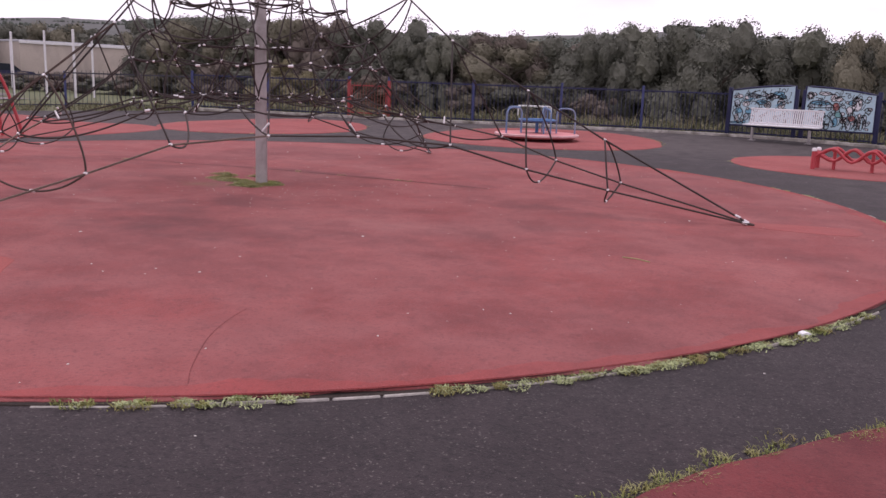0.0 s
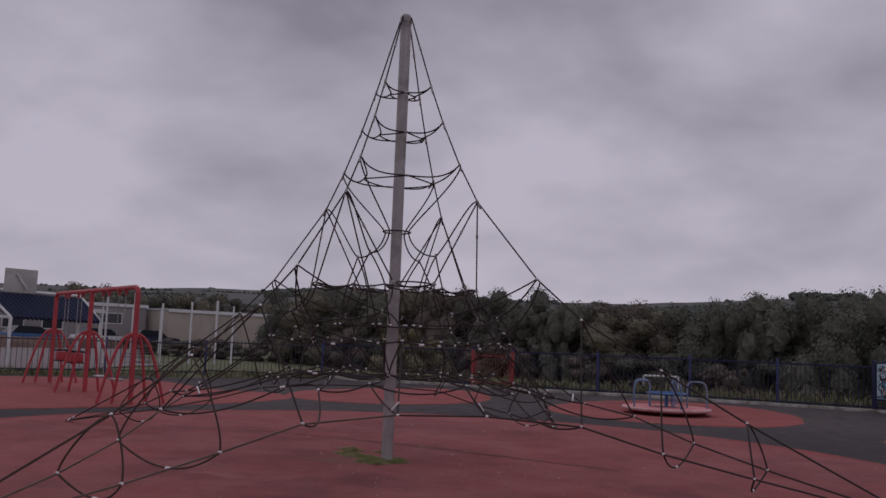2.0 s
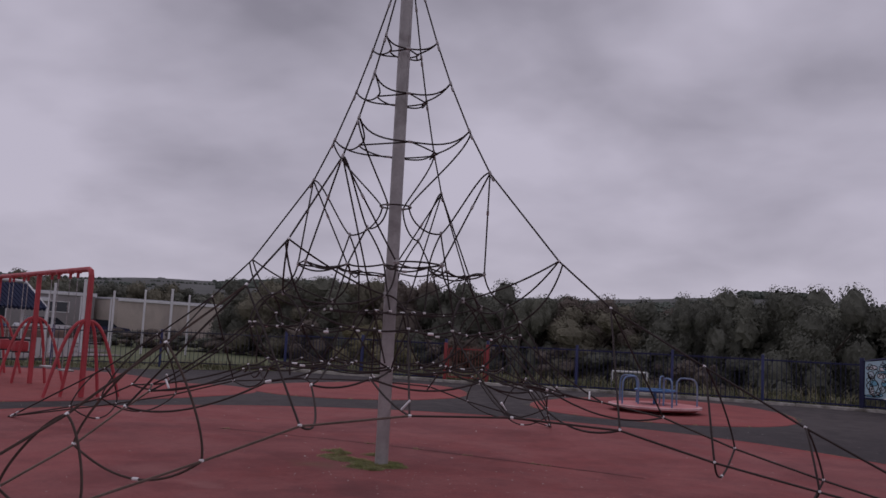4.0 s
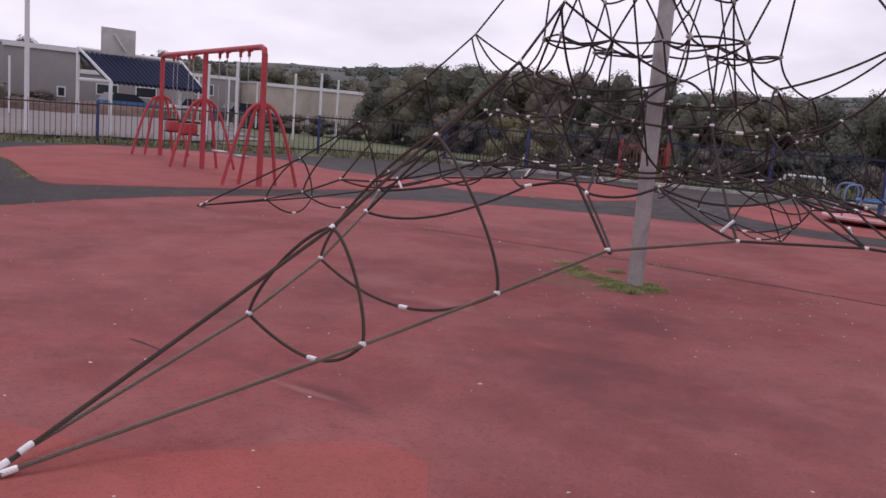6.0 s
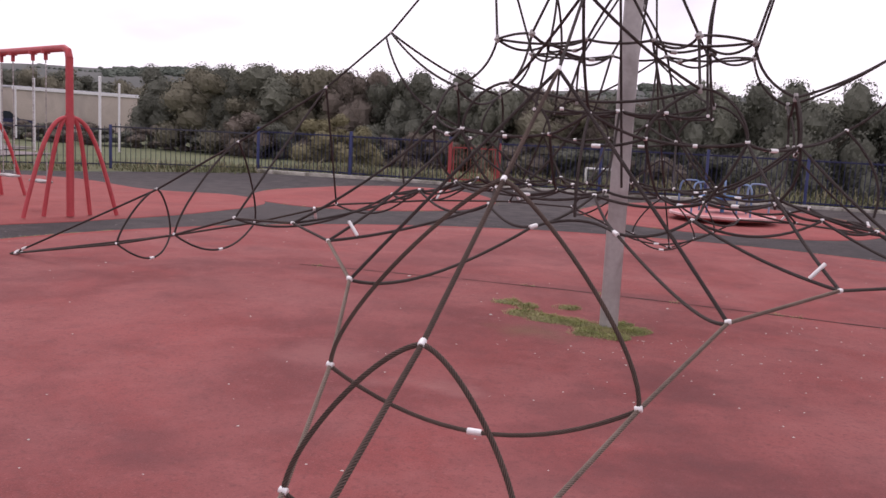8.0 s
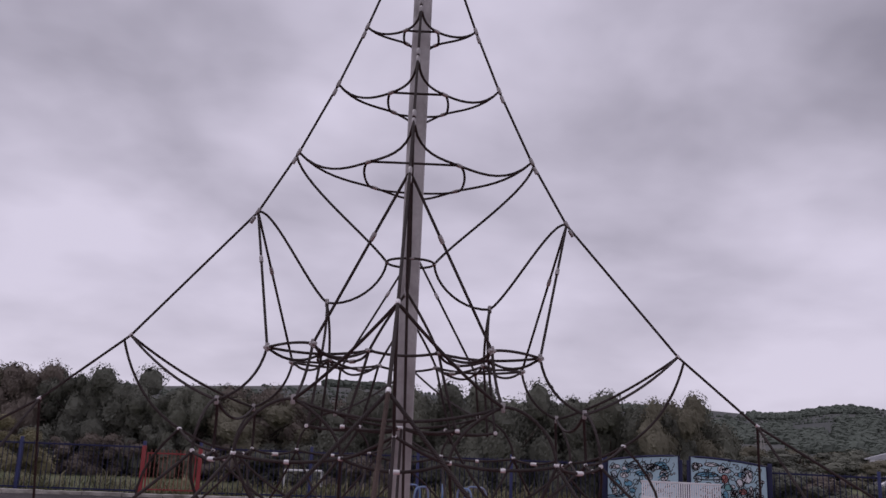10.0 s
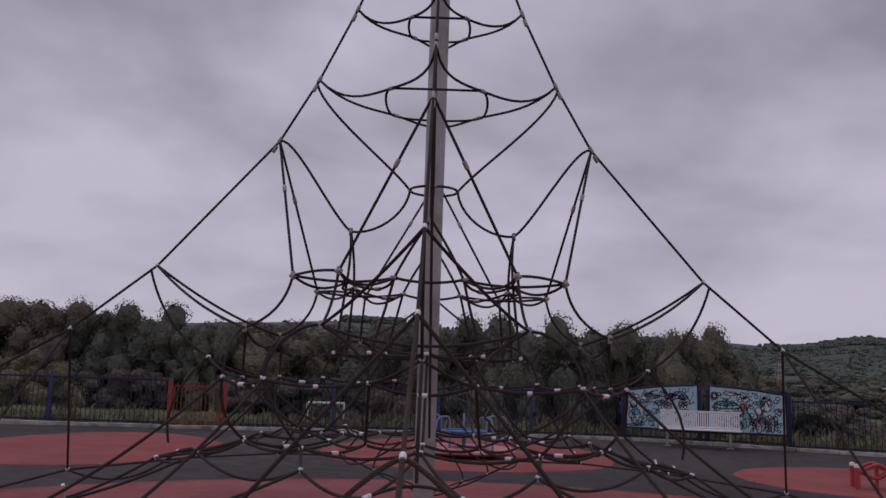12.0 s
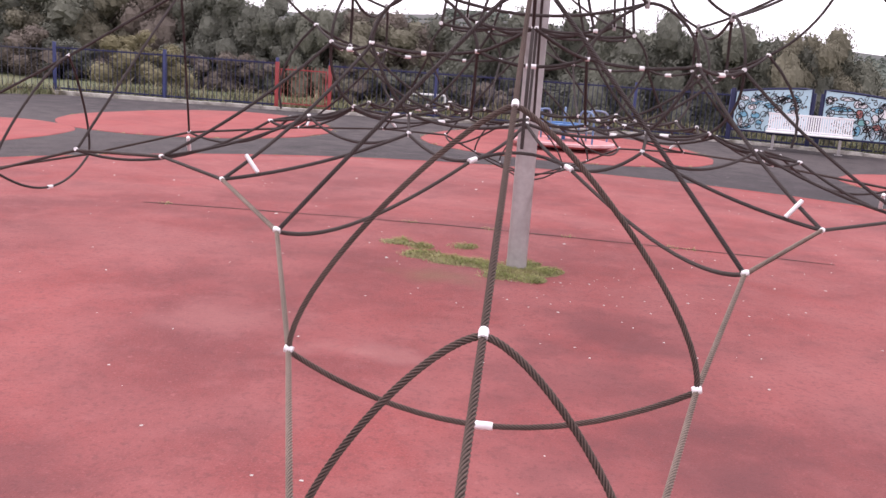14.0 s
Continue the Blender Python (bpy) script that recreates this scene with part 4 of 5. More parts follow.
solid("litter", g, M_LITTER, "scattered pale grit and small scraps on the ground", "litter", kind="stuff", smooth=False)
g = Geo().slab([(0, 0), (0.10, 0.005), (0.13, 0.03), (0.07, 0.05), (0.02, 0.035)], 0.09)
ob = solid("crushed_wrapper", g, M_BLOBS[3], "crushed white and blue wrapper lying by the edging", "litter")
ob.matrix_basis = Matrix.LocRotScale((6.2, -4.02, -0.02), Euler((0, 0, 0.5)), (0.5, 0.5, 0.5))
g = Geo().tube([(0, 0, 0.004), (0.12, 0.02, 0.006), (0.24, 0.0, 0.004)], 0.004, 6)
ob = solid("twig", g, M_DRY_GRASS, "thin pale twig lying on the red rubber", "litter"); ob.matrix_basis = pose(4.9, -2.35, 0.0, 0, 0, -20)

# ---- fences ----
def bar_mesh(h, mat, r=0.009):
    return Geo().tube([(0, 0, 0), (0, 0, h - 0.02), (0, 0, h)], [r, r, r * 0.5], 6).mesh("bar", mat)


def fence_run(p, q, h, label, bar_mat, post_mat, name="fence", spacing=0.115, post_every=2.7, post_h=0.08, low=0.12, single=True, bar_r=0.009, first=True):
    d = Vector((q[0] - p[0], q[1] - p[1], 0))
    L = d.length
    ang = math.degrees(math.atan2(d.y, d.x))
    z = (rise(*p) + rise(*q)) / 2 - 0.03
    t = thing(name, pose(p[0], p[1], z, 0, 0, ang), label, "fence", "fence round the play area")
    n = max(1, round(L / post_every))
    pm = Geo().box((0, 0, (h + post_h) / 2), (0.07, 0.07, h + post_h), None, 0.006).mesh("post", post_mat)
    for i in range(n + (1 if first else 0)):
        ob = part("post", pm, None, t); ob.location = ((i if first else i + 1) * L / n, 0, 0)
    for zz in (low, h - 0.06):
        part("rail", Geo().box((L / 2, 0, zz), (L, 0.012, 0.04), None, 0.002), bar_mat, t)
    bm_ = bar_mesh(h, bar_mat, bar_r)
    count = int(L / spacing)
    if single:
        for i in range(1, count):
            ob = part("bar", bm_, None, t); ob.location = (i * L / count, 0.0, 0.04)
    else:
        g = Geo()
        for i in range(1, count):
            g.tube([(i * L / count, 0, 0.04), (i * L / count, 0, h)], bar_r, 5)
        part("railing", g, bar_mat, t, kind="stuff")
    return t


fence_run(FENCE[0], FENCE[1], 1.08, "low dark bar fence beside the ball court", M_FENCE, M_BLUE, spacing=0.15)
fence_run(FENCE[1], FENCE[2], 1.08, "low dark bar fence beside the ball court", M_FENCE, M_BLUE, spacing=0.15, first=False)
fence_run(FENCE[2], FENCE[3], 1.12, "low dark bar fence behind the swings", M_FENCE, M_BLUE, spacing=0.15, first=False)
fence_run(FENCE[3], FENCE[4], 1.15, "dark bar fence in long grass", M_FENCE, M_BLUE, spacing=0.13, first=False)
fence_run(FENCE[4], FENCE[5], 1.18, "navy bar fence in long grass", M_NAVY, M_BLUE, single=False)
fence_run(FENCE[6], FENCE[7], 1.2, "navy bar fence with blue posts", M_NAVY, M_BLUE, single=False)
fence_run(FENCE[7], FENCE[8], 1.2, "navy bar fence with blue posts", M_NAVY, M_BLUE, single=False, first=False)
fence_run(FENCE[8], FENCE[9], 0.55, "low navy bars under the mural", M_NAVY, M_NAVY, single=False, post_every=5)
fence_run(FENCE[9], FENCE[10], 1.2, "navy bar fence with blue posts", M_NAVY, M_BLUE, single=False)
fence_run(FENCE[10], FENCE[11], 1.2, "navy bar fence with blue posts", M_NAVY, M_BLUE, single=False, first=False)

# red gate in the back fence
p, q = FENCE[5], FENCE[6]
ang = math.degrees(math.atan2(q[1] - p[1], q[0] - p[0]))
gate = thing("gate", pose(p[0], p[1], rise(*p) - 0.02, 0, 0, ang), "closed red metal bar gate in the navy fence", "gate")
L = math.hypot(q[0] - p[0], q[1] - p[1])
for x in (0.0, L):
    part("gate_post", Geo().box((x, 0, 0.575), (0.09, 0.09, 1.15), None, 0.01), M_GATE, gate)
fr = part("gate_frame", Geo().box((L / 2, 0, 0.98), (L - 0.16, 0.02, 0.03)).box((L / 2, 0, 0.15), (L - 0.16, 0.02, 0.03)).box((0.1, 0, 0.565), (0.03, 0.02, 0.84)).box((L - 0.1, 0, 0.565), (0.03, 0.02, 0.84)), M_GATE, gate)
bmh = Geo().tube([(0, 0, 0.1), (0, 0, 1.07)], 0.009, 6).mesh("bar", M_GATE_BAR)
for i in range(1, 12):
    ob = part("bar", bmh, None, gate); ob.location = (0.08 + i * (L - 0.16) / 12, 0, 0)

# red and blue gate at the side entrance
side = thing("side_gate", pose(-9.42, -1.15, -0.02, 0, 0, 198), "tall gate of red and blue bars beside the path", "gate")
part("gate_post", Geo().box((0, 0, 0.76), (0.06, 0.06, 1.52), None, 0.01), M_BLUE, side)
part("rail", Geo().box((1.5, 0, 1.42), (3.0, 0.03, 0.05)), M_NAVY, side)
part("rail", Geo().box((1.5, 0, 0.30), (3.0, 0.03, 0.05)), M_RED_PAINT, side)
bars = [Geo().tube([(0, 0, 0.05), (0, 0, 1.44)], 0.02, 8).mesh("bar", m) for m in (M_RED_PAINT, M_BLUE)]
for i in range(1, 38):
    ob = part("bar", bars[i % 2], None, side); ob.location = (i * 0.08, 0, 0)
part("sill", Geo().box((1.5, 0, 0.0), (3.1, 0.16, 0.06), None, 0.01), M_KERB, side)

# ---- swings ----
sw = thing("swing_set", Matrix(), "red steel swing set with flat and cradle seats", "swing")
ends = [Vector((-8.02, 2.98, 0)), Vector((-11.1, 4.34, 0)), Vector((-14.25, 5.74, 0))]
bd = (ends[2] - ends[0]).normalized()
pd = Vector((-bd.y, bd.x, 0))
TOP = 2.33
part("beam", Geo().tube([ends[0] + bd * 0.0 + Z * (TOP - 0.14), ends[0] + bd * 0.04 + Z * (TOP - 0.04), ends[0] + bd * 0.16 + Z * TOP, ends[2] - bd * 0.16 + Z * TOP, ends[2] - bd * 0.04 + Z * (TOP - 0.04), ends[2] + Z * (TOP - 0.14)], 0.05, 14), M_RED_PAINT, sw)
for i, e in enumerate(ends):
    up_ = TOP - (0.13 if i != 1 else 0.04)
    post = part("post", Geo().tube([e, e + Z * up_], 0.052, 14), M_RED_PAINT, sw)
    for w in (0.66, 0.33):
        for s in (1, -1):
            tilt = bd * (0.10 if w == 0.33 else -0.04)
            part("leg", Geo().tube(bezier(e + pd * s * w + tilt, e + pd * s * (w * 0.66) + tilt * 0.6 + Z * 0.85, e + pd * s * w * 0.46 + Z * 1.38, e + pd * s * 0.03 + Z * 1.38, 14), 0.030, 10), M_RED_PAINT, sw)
    part("collar", Geo().tube([e + Z * 1.28, e + Z * 1.42], 0.062, 14), M_RED_PAINT, sw)


def swing_seat(c, kind):
    """A seat on two chains under the beam."""
    low = 0.42 if kind == "flat" else 0.62
    w = 0.23 if kind == "flat" else 0.17
    m = Matrix.Translation(c + Z * low) @ Euler((0, 0, math.atan2(bd.y, bd.x))).to_matrix().to_4x4()
    if kind == "flat":
        seat = part("seat", Geo().box((0, 0, 0), (0.46, 0.18, 0.035), m, 0.012), M_STEEL, sw, "flat grey seat")
    else:
        seat = part("seat", Geo().box((0, 0, 0.12), (0.36, 0.30, 0.24), m, 0.05), M_RED_PAINT, sw, "red cradle seat")
        part("rim", Geo().tube([m @ Vector(v) for v in ((-0.2, -0.17, 0.26), (0.2, -0.17, 0.26), (0.2, 0.17, 0.26), (-0.2, 0.17, 0.26))], 0.022, 8, True), M_RUBBER, seat)
        part("rim", Geo().tube([m @ Vector(v) for v in ((-0.19, -0.16, 0.0), (0.19, -0.16, 0.0), (0.19, 0.16, 0.0), (-0.19, 0.16, 0.0))], 0.014, 8, True), M_RUBBER, seat)
    for s in (1, -1):
        top_ = c + bd * s * w + Z * (TOP - 0.10)
        part("hanger", Geo().tube([top_ + Z * 0.10, top_ + Z * 0.04], 0.062, 12).tube([top_ + Z * 0.05, top_ - Z * 0.05], 0.028, 10), M_RED_PAINT, seat)
        bot = c + bd * s * w + Z * (low + (0.03 if kind == "flat" else 0.28))
        n = 34
        g = Geo()
        for i in range(n):
            g.tube([top_.lerp(bot, i / n), top_.lerp(bot, (i + 0.85) / n)], 0.011 if i % 2 else 0.007, 5)
        part("chain", g, M_STEEL, seat)


for f in (0.30, 0.66):
    swing_seat(ends[0].lerp(ends[1], f), "flat")
    swing_seat(ends[1].lerp(ends[2], f), "cradle")

# ---- roundabout ----
rb = thing("roundabout", pose(0.54, 11.15, rise(0.5, 11.1) - 0.01), "playground roundabout with a faded pink deck and blue wheel", "roundabout")
part("deck", Geo().lathe([(0.9, 0.06), (0.99, 0.10), (0.99, 0.155), (0.9, 0.165), (0.1, 0.168)], 48), M_PINK, rb)
part("rim", Geo().lathe([(0.985, 0.10), (1.015, 0.108), (1.015, 0.148), (0.985, 0.158)], 48), M_PINK_RIM, rb, "chipped pale pink rim")
part("bearing", Geo().lathe([(0.3, 0.0), (0.3, 0.07)], 24), M_RUBBER, rb)
part("wheel", Geo().tube([(0.43 * math.cos(a), 0.43 * math.sin(a), 0.47) for a in [2 * math.pi * i / 28 for i in range(28)]], 0.024, 8, True), M_LIGHT_BLUE, rb)
part("table", Geo().lathe([(0.38, 0.43), (0.43, 0.445), (0.43, 0.46), (0.02, 0.465)], 28), M_LIGHT_BLUE, rb)
part("spindle", Geo().tube([(0, 0, 0.16), (0, 0, 0.49)], 0.04, 12), M_LIGHT_BLUE, rb)
for i in range(5):
    a = 2 * math.pi * i / 5 + 0.3
    o, s = Vector((math.cos(a), math.sin(a), 0)), Vector((-math.sin(a), math.cos(a), 0))
    part("handle", Geo().tube(smooth_line([o * 0.47 + Z * 0.16, o * 0.47 + Z * 0.62, o * 0.52 + Z * 0.73, o * 0.58 + Z * 0.76, o * 0.80 + Z * 0.75, o * 0.89 + Z * 0.66, o * 0.91 + Z * 0.45, o * 0.91 + Z * 0.16], 5), 0.019, 8), M_HOOP, rb)

# ---- mural and bench ----
A, B = Vector((4.72, 15.86, 0)), Vector((8.15, 14.38, 0))
md = B - A
mang = math.degrees(math.atan2(md.y, md.x))
ML = md.length
mural = thing("mural_board", pose(A.x, A.y, 0.06, 0, 0, mang), "arched pale blue mural board with bold black line drawings", "mural")


def arch(x):
    return 1.26 + 0.17 * (1 - ((x - ML / 2) / (ML / 2)) ** 2)


for x0, x1 in ((0.0, ML / 2 - 0.13), (ML / 2 + 0.13, ML)):
    xs = [x0 + (x1 - x0) * i / 10 for i in range(11)]
    part("panel", Geo().slab([(x0, 0.34)] + [(x1, 0.34)] + [(x, arch(x)) for x in reversed(xs)], 0.02), M_PALE_BLUE, mural, smooth=False)
    edge = [(x0, 0, 0.34), (x1, 0, 0.34)] + [(x, 0, arch(x)) for x in reversed(xs)]
    part("frame", Geo().tube([Vector(e) for e in edge], 0.028, 6, True), M_NAVY, mural)
for x in (-0.06, ML / 2 - 0.1, ML / 2 + 0.1, ML + 0.06):
    part("post", Geo().box((x, 0.03, 0.66), (0.10, 0.08, 1.36), None, 0.01), M_NAVY, mural)
r = random.Random(21)


def ink(pts, w=0.012, mat=None, closed=False):
    """A flat brush stroke laid on the board."""
    line = smooth_line([(x, 0, z) for x, z in (pts + [pts[0]] if closed else pts)], 6)
    g = Geo()
    for i, p in enumerate(line):
        d = (line[min(i + 1, len(line) - 1)] - line[max(i - 1, 0)])
        d = d.normalized() if d.length > 1e-6 else Vector((1, 0, 0))
        s = Vector((-d.z, 0, d.x)) * w
        g.v += [p + s + Vector((0, -0.006, 0)), p - s + Vector((0, -0.006, 0))]
    for i in range(len(line) - 1):
        g.face((2 * i, 2 * i + 1, 2 * i + 3, 2 * i + 2))
    part("brush_stroke", g, mat or M_BLACK, mural, smooth=False)


def blob(x, z, rx, rz, mat, n=14):
    g = Geo()
    g.v += [Vector((x + rx * math.cos(6.2832 * i / n), -0.004, z + rz * math.sin(6.2832 * i / n))) for i in range(n)]
    g.face(list(range(n)))
    part("painted_shape", g, mat, mural, smooth=False)
    ink([(x + rx * math.cos(6.2832 * i / n), z + rz * math.sin(6.2832 * i / n)) for i in range(n)], 0.009, None, True)


half = ML / 2
# tall patterned columns of plain shapes at the two ends
for x, top_, cols in ((0.2, 1.18, (3, 4, 0, 3)), (half + 0.95, 1.2, (3, 1, 2, 0)), (half + 1.28, 1.12, (0, 3, 1, 4))):
    for q, (dx, rx, rz) in enumerate(((0.02, 0.10, 0.055), (-0.03, 0.075, 0.10), (0.04, 0.09, 0.07), (-0.02, 0.06, 0.11))):
        blob(x + dx, top_ - 0.07 - q * 0.19, rx, rz, M_BLOBS[cols[q]])
    ink([(x - 0.13, top_ - 0.2), (x - 0.04, top_ - 0.36), (x - 0.14, top_ - 0.52), (x - 0.03, top_ - 0.7)])
    ink([(x + 0.12, top_ - 0.15), (x + 0.05, top_ - 0.33), (x + 0.15, top_ - 0.5), (x + 0.06, top_ - 0.72)])
blob(0.2, 0.41, 0.2, 0.022, M_BLOBS[0])
blob(0.52, 0.72, 0.10, 0.07, M_BLOBS[0]); blob(0.45, 0.58, 0.07, 0.08, M_BLOBS[4]); blob(0.62, 0.56, 0.07, 0.06, M_BLOBS[0])
blob(1.02, 0.92, 0.09, 0.09, M_BLOBS[3])
ink([(1.02 + 0.075 * (1 - i / 22) * math.cos(i * 0.75), 0.92 + 0.075 * (1 - i / 22) * math.sin(i * 0.75)) for i in range(20)], 0.008)
for i in range(7):
    x, z = 0.45 + i * 0.16, 1.02 + 0.1 * r.random()
    blob(x, z + 0.05, r.uniform(0.05, 0.10), r.uniform(0.03, 0.06), M_BLOBS[r.choice((0, 4, 0, 3))])
for i in range(12):
    x, z = r.uniform(0.35, half - 0.3), r.uniform(0.9, 1.25)
    ink([(x + r.uniform(-0.14, 0.14), z + r.uniform(-0.08, 0.08)) for _ in range(4)], 0.010, r.choice((M_BLACK, M_BLACK, M_BLOBS[0])))
# a ball, a low car, clouds, a flower
bx = half + 0.26
blob(bx, 1.2, 0.09, 0.09, M_BLOBS[3])
for i in range(6):
    a = i * 1.047
    blob(bx + 0.06 * math.cos(a), 1.2 + 0.06 * math.sin(a), 0.02, 0.02, M_BLACK, 6)
ink([(half + 0.2, 0.92), (half + 0.3, 1.04), (half + 0.5, 1.08), (half + 0.72, 1.04), (half + 0.84, 0.94), (half + 0.5, 0.9)], 0.012, None, True)
blob(half + 0.32, 0.92, 0.075, 0.075, M_BLOBS[4]); blob(half + 0.74, 0.92, 0.075, 0.075, M_BLOBS[4])
for x, z, q in ((half + 0.55, 0.72, 0.12), (half + 0.7, 0.6, 0.11), (half + 0.58, 0.48, 0.12), (half + 0.45, 0.6, 0.11), (half + 0.72, 0.44, 0.07)):
    ink([(x + q * math.cos(i * 0.785), z + q * math.sin(i * 0.785)) for i in range(8)], 0.011, None, True)
for i in range(6):
    a = i * 1.047
    blob(half + 1.12 + 0.055 * math.cos(a), 0.62 + 0.055 * math.sin(a), 0.033, 0.033, M_BLOBS[3], 8)
blob(half + 1.12, 0.62, 0.03, 0.03, M_BLOBS[1], 8)
ink([(half + 1.12, 0.55), (half + 1.13, 0.46), (half + 1.12, 0.38)])
for i in range(10):
    x, z = r.uniform(half + 0.35, ML - 0.2), r.uniform(1.12, 1.3)
    if z < arch(x) - 0.06:
        ink([(x + r.uniform(-0.12, 0.12), z + r.uniform(-0.05, 0.04)) for _ in range(4)], 0.009)
for x, z, rx, rz, c in ((0.62, 1.13, 0.17, 0.055, 4), (0.85, 0.98, 0.16, 0.06, 0), (1.12, 1.14, 0.16, 0.07, 4), (1.38, 0.95, 0.10, 0.13, 3), (1.3, 1.22, 0.14, 0.05, 0), (0.42, 0.92, 0.10, 0.07, 3),
                        (half + 0.52, 1.02, 0.26, 0.05, 0), (half + 0.62, 1.26, 0.16, 0.045, 3), (half + 0.85, 1.16, 0.08, 0.09, 3), (half + 1.5, 0.62, 0.05, 0.18, 3), (half + 1.64, 0.6, 0.04, 0.17, 4), (half + 1.42, 1.02, 0.12, 0.16, 3)):
    blob(x, z, rx, rz, M_BLOBS[c])
    ink([(x - rx * 0.6, z - rz * 0.4), (x, z + rz * 0.5), (x + rx * 0.6, z - rz * 0.3)], 0.010)
for i in range(110):
    x, z = r.uniform(0.12, ML - 0.12), r.uniform(0.42, 1.3)
    if z > arch(x) - 0.1 or abs(x - half) < 0.27:
        continue
    q = r.uniform(0.035, 0.085)
    if i % 3 == 0:
        ink([(x + q * math.cos(j * 0.9) * r.uniform(0.7, 1.2), z + q * math.sin(j * 0.9)) for j in range(7)], 0.008, None, True)
    elif i % 3 == 1:
        blob(x, z, q * 0.7, q * 0.5, M_BLOBS[r.choice((3, 0, 3, 4))], 9)
    else:
        ink([(x - q, z - q * r.random()), (x, z + q * r.random()), (x + q, z - q * r.random())], 0.009)
for i in range(130):
    x, z = r.uniform(0.08, ML - 0.08), r.uniform(0.40, 1.36)
    if z > arch(x) - 0.08 or abs(x - half) < 0.22:
        continue
    q, a = r.uniform(0.03, 0.09), r.uniform(0, 6.28)
    if i % 4 == 0:
        blob(x, z, q * 0.55, q * 0.45, M_BLOBS[3], 9)
    else:
        ink([(x + q * math.cos(a + j * 0.8) * (0.5 + 0.25 * j), z + q * math.sin(a + j * 1.1)) for j in range(4)], 0.007)
for x in (half + 1.45, half + 1.56):
    ink([(x - 0.04, 0.42), (x - 0.04, 0.72), (x + 0.03, 0.74), (x + 0.03, 0.42)], 0.009, None, True)

bench = thing("bench", pose(5.25, 14.58, 0.08, 0, 0, math.degrees(math.atan2(-0.5, 1.75))), "white slatted metal bench in front of the mural", "bench")
BL = 1.78
sl = Geo().box((0, 0, 0), (0.032, 0.012, 0.36), None, 0.003).mesh("slat", M_WHITE)
for i in range(36):
    ob = part("slat", sl, None, bench)
    ob.matrix_basis = pose(0.02 + i * (BL - 0.04) / 35, 0.10, 0.62, -12, 0, 0)
for z, y in ((0.80, 0.138), (0.44, 0.06)):
    part("back_rail", Geo().box((BL / 2, y, z), (BL + 0.04, 0.035, 0.045), None, 0.008), M_WHITE, bench)
for i in range(6):
    part("seat_slat", Geo().box((BL / 2, -0.36 + i * 0.075, 0.40), (BL + 0.04, 0.06, 0.03), None, 0.006), M_WHITE, bench)
part("seat_beam", Geo().box((BL / 2, -0.15, 0.35), (BL, 0.07, 0.05), None, 0.006), M_NAVY, bench)
for x in (0.16, BL - 0.22):
    part("leg", Geo().box((x, -0.15, 0.17), (0.06, 0.07, 0.36), None, 0.006).box((x, -0.15, 0.006), (0.16, 0.2, 0.012)), M_STEEL, bench)

# ---- red balance frame with zigzag rails ----
bf = thing("balance_frame", pose(6.62, 7.72, -0.01, 0, 0, -14), "low red balance frame with crossing zigzag rails", "play frame")
for x in (0.0, 1.9):
    for y in (0.0, 0.36):
        post = part("post", Geo().tube([(x, y, 0), (x, y, 0.33)], 0.04, 12), M_RED_PAINT, bf)
        part("cap", Geo().lathe([(0.044, 0.32), (0.044, 0.355), (0.03, 0.375), (0.004, 0.38)], 14, (x, y, 0)), M_CLAMP, post)
for y, ph in ((0.0, 0), (0.36, 0), (0.10, 1), (0.26, 1)):
    pts = [(i * 1.9 / 6, y, 0.25 + (0.13 if (i + ph) % 2 else -0.09) * (0.4 if i in (0, 6) else 1)) for i in range(7)]
    part("rail", Geo().tube(smooth_line(pts, 5), 0.026, 10), M_RED_PAINT, bf)
for i in (1, 3, 5):
    part("cross_tube", Geo().tube([(i * 1.9 / 6, 0.0, 0.35), (i * 1.9 / 6, 0.36, 0.35)], 0.026, 10), M_RED_PAINT, bf)
    part("foot", Geo().tube([(i * 1.9 / 6, 0.18, 0.0), (i * 1.9 / 6, 0.18, 0.33)], 0.03, 10), M_RED_PAINT, bf)

# ---- ball court beyond the side fence ----
g = Geo()
cx_, cy_ = [-47.5 + 1.5 * i for i in range(19)], [-8 + 2.0 * i for i in range(22)]
for y in cy_:
    for x in cx_:
        g.v.append(Vector((x, y, max(0.0, land(x, y) + 0.04))))
for i in range(len(cy_) - 1):
    for j in range(len(cx_) - 1):
        k = i * len(cx_) + j
        if cy_[i] < 13.0 - 0.85 * (cx_[j] + 20.5):
            g.face((k, k + 1, k + 1 + len(cx_), k + len(cx_)))
solid("court", g, M_COURT, "pale concrete ball court beyond the fence", kind="structure", smooth=False)
for i, (y, h, w) in enumerate(((7.5, 4.6, 0.075), (16.0, 2.95, 0.06), (17.5, 2.6, 0.045), (19.2, 2.75, 0.045), (20.8, 2.9, 0.055), (14.6, 2.7, 0.045), (21.9, 2.7, 0.045))):
    t = thing("court_post", pose(-23, y, -0.02), "white steel post at the edge of the ball court", "post", "court posts")
    part("pole", Geo().tube([(0, 0, 0), (0, 0, h)], w, 10), M_WHITE, t)
    part("cap", Geo().lathe([(w * 1.15, h - 0.01), (w * 1.15, h + 0.02), (0.005, h + 0.04)], 10), M_WHITE, t)
for x, y in ((-36, 11.2), (-36, 12.9), (-36, 13.4), (-36, 14.2), (-34, 9.2), (-38, 9.8), (-36, 25.0), (-36, 27.2), (-36, 29.4)):
    t = thing("court_post", pose(x, y, -0.02), "white steel post at the far edge of the ball court", "post", "court posts")
    part("pole", Geo().tube([(0, 0, 0), (0, 0, 2.7)], 0.05, 10), M_WHITE, t)
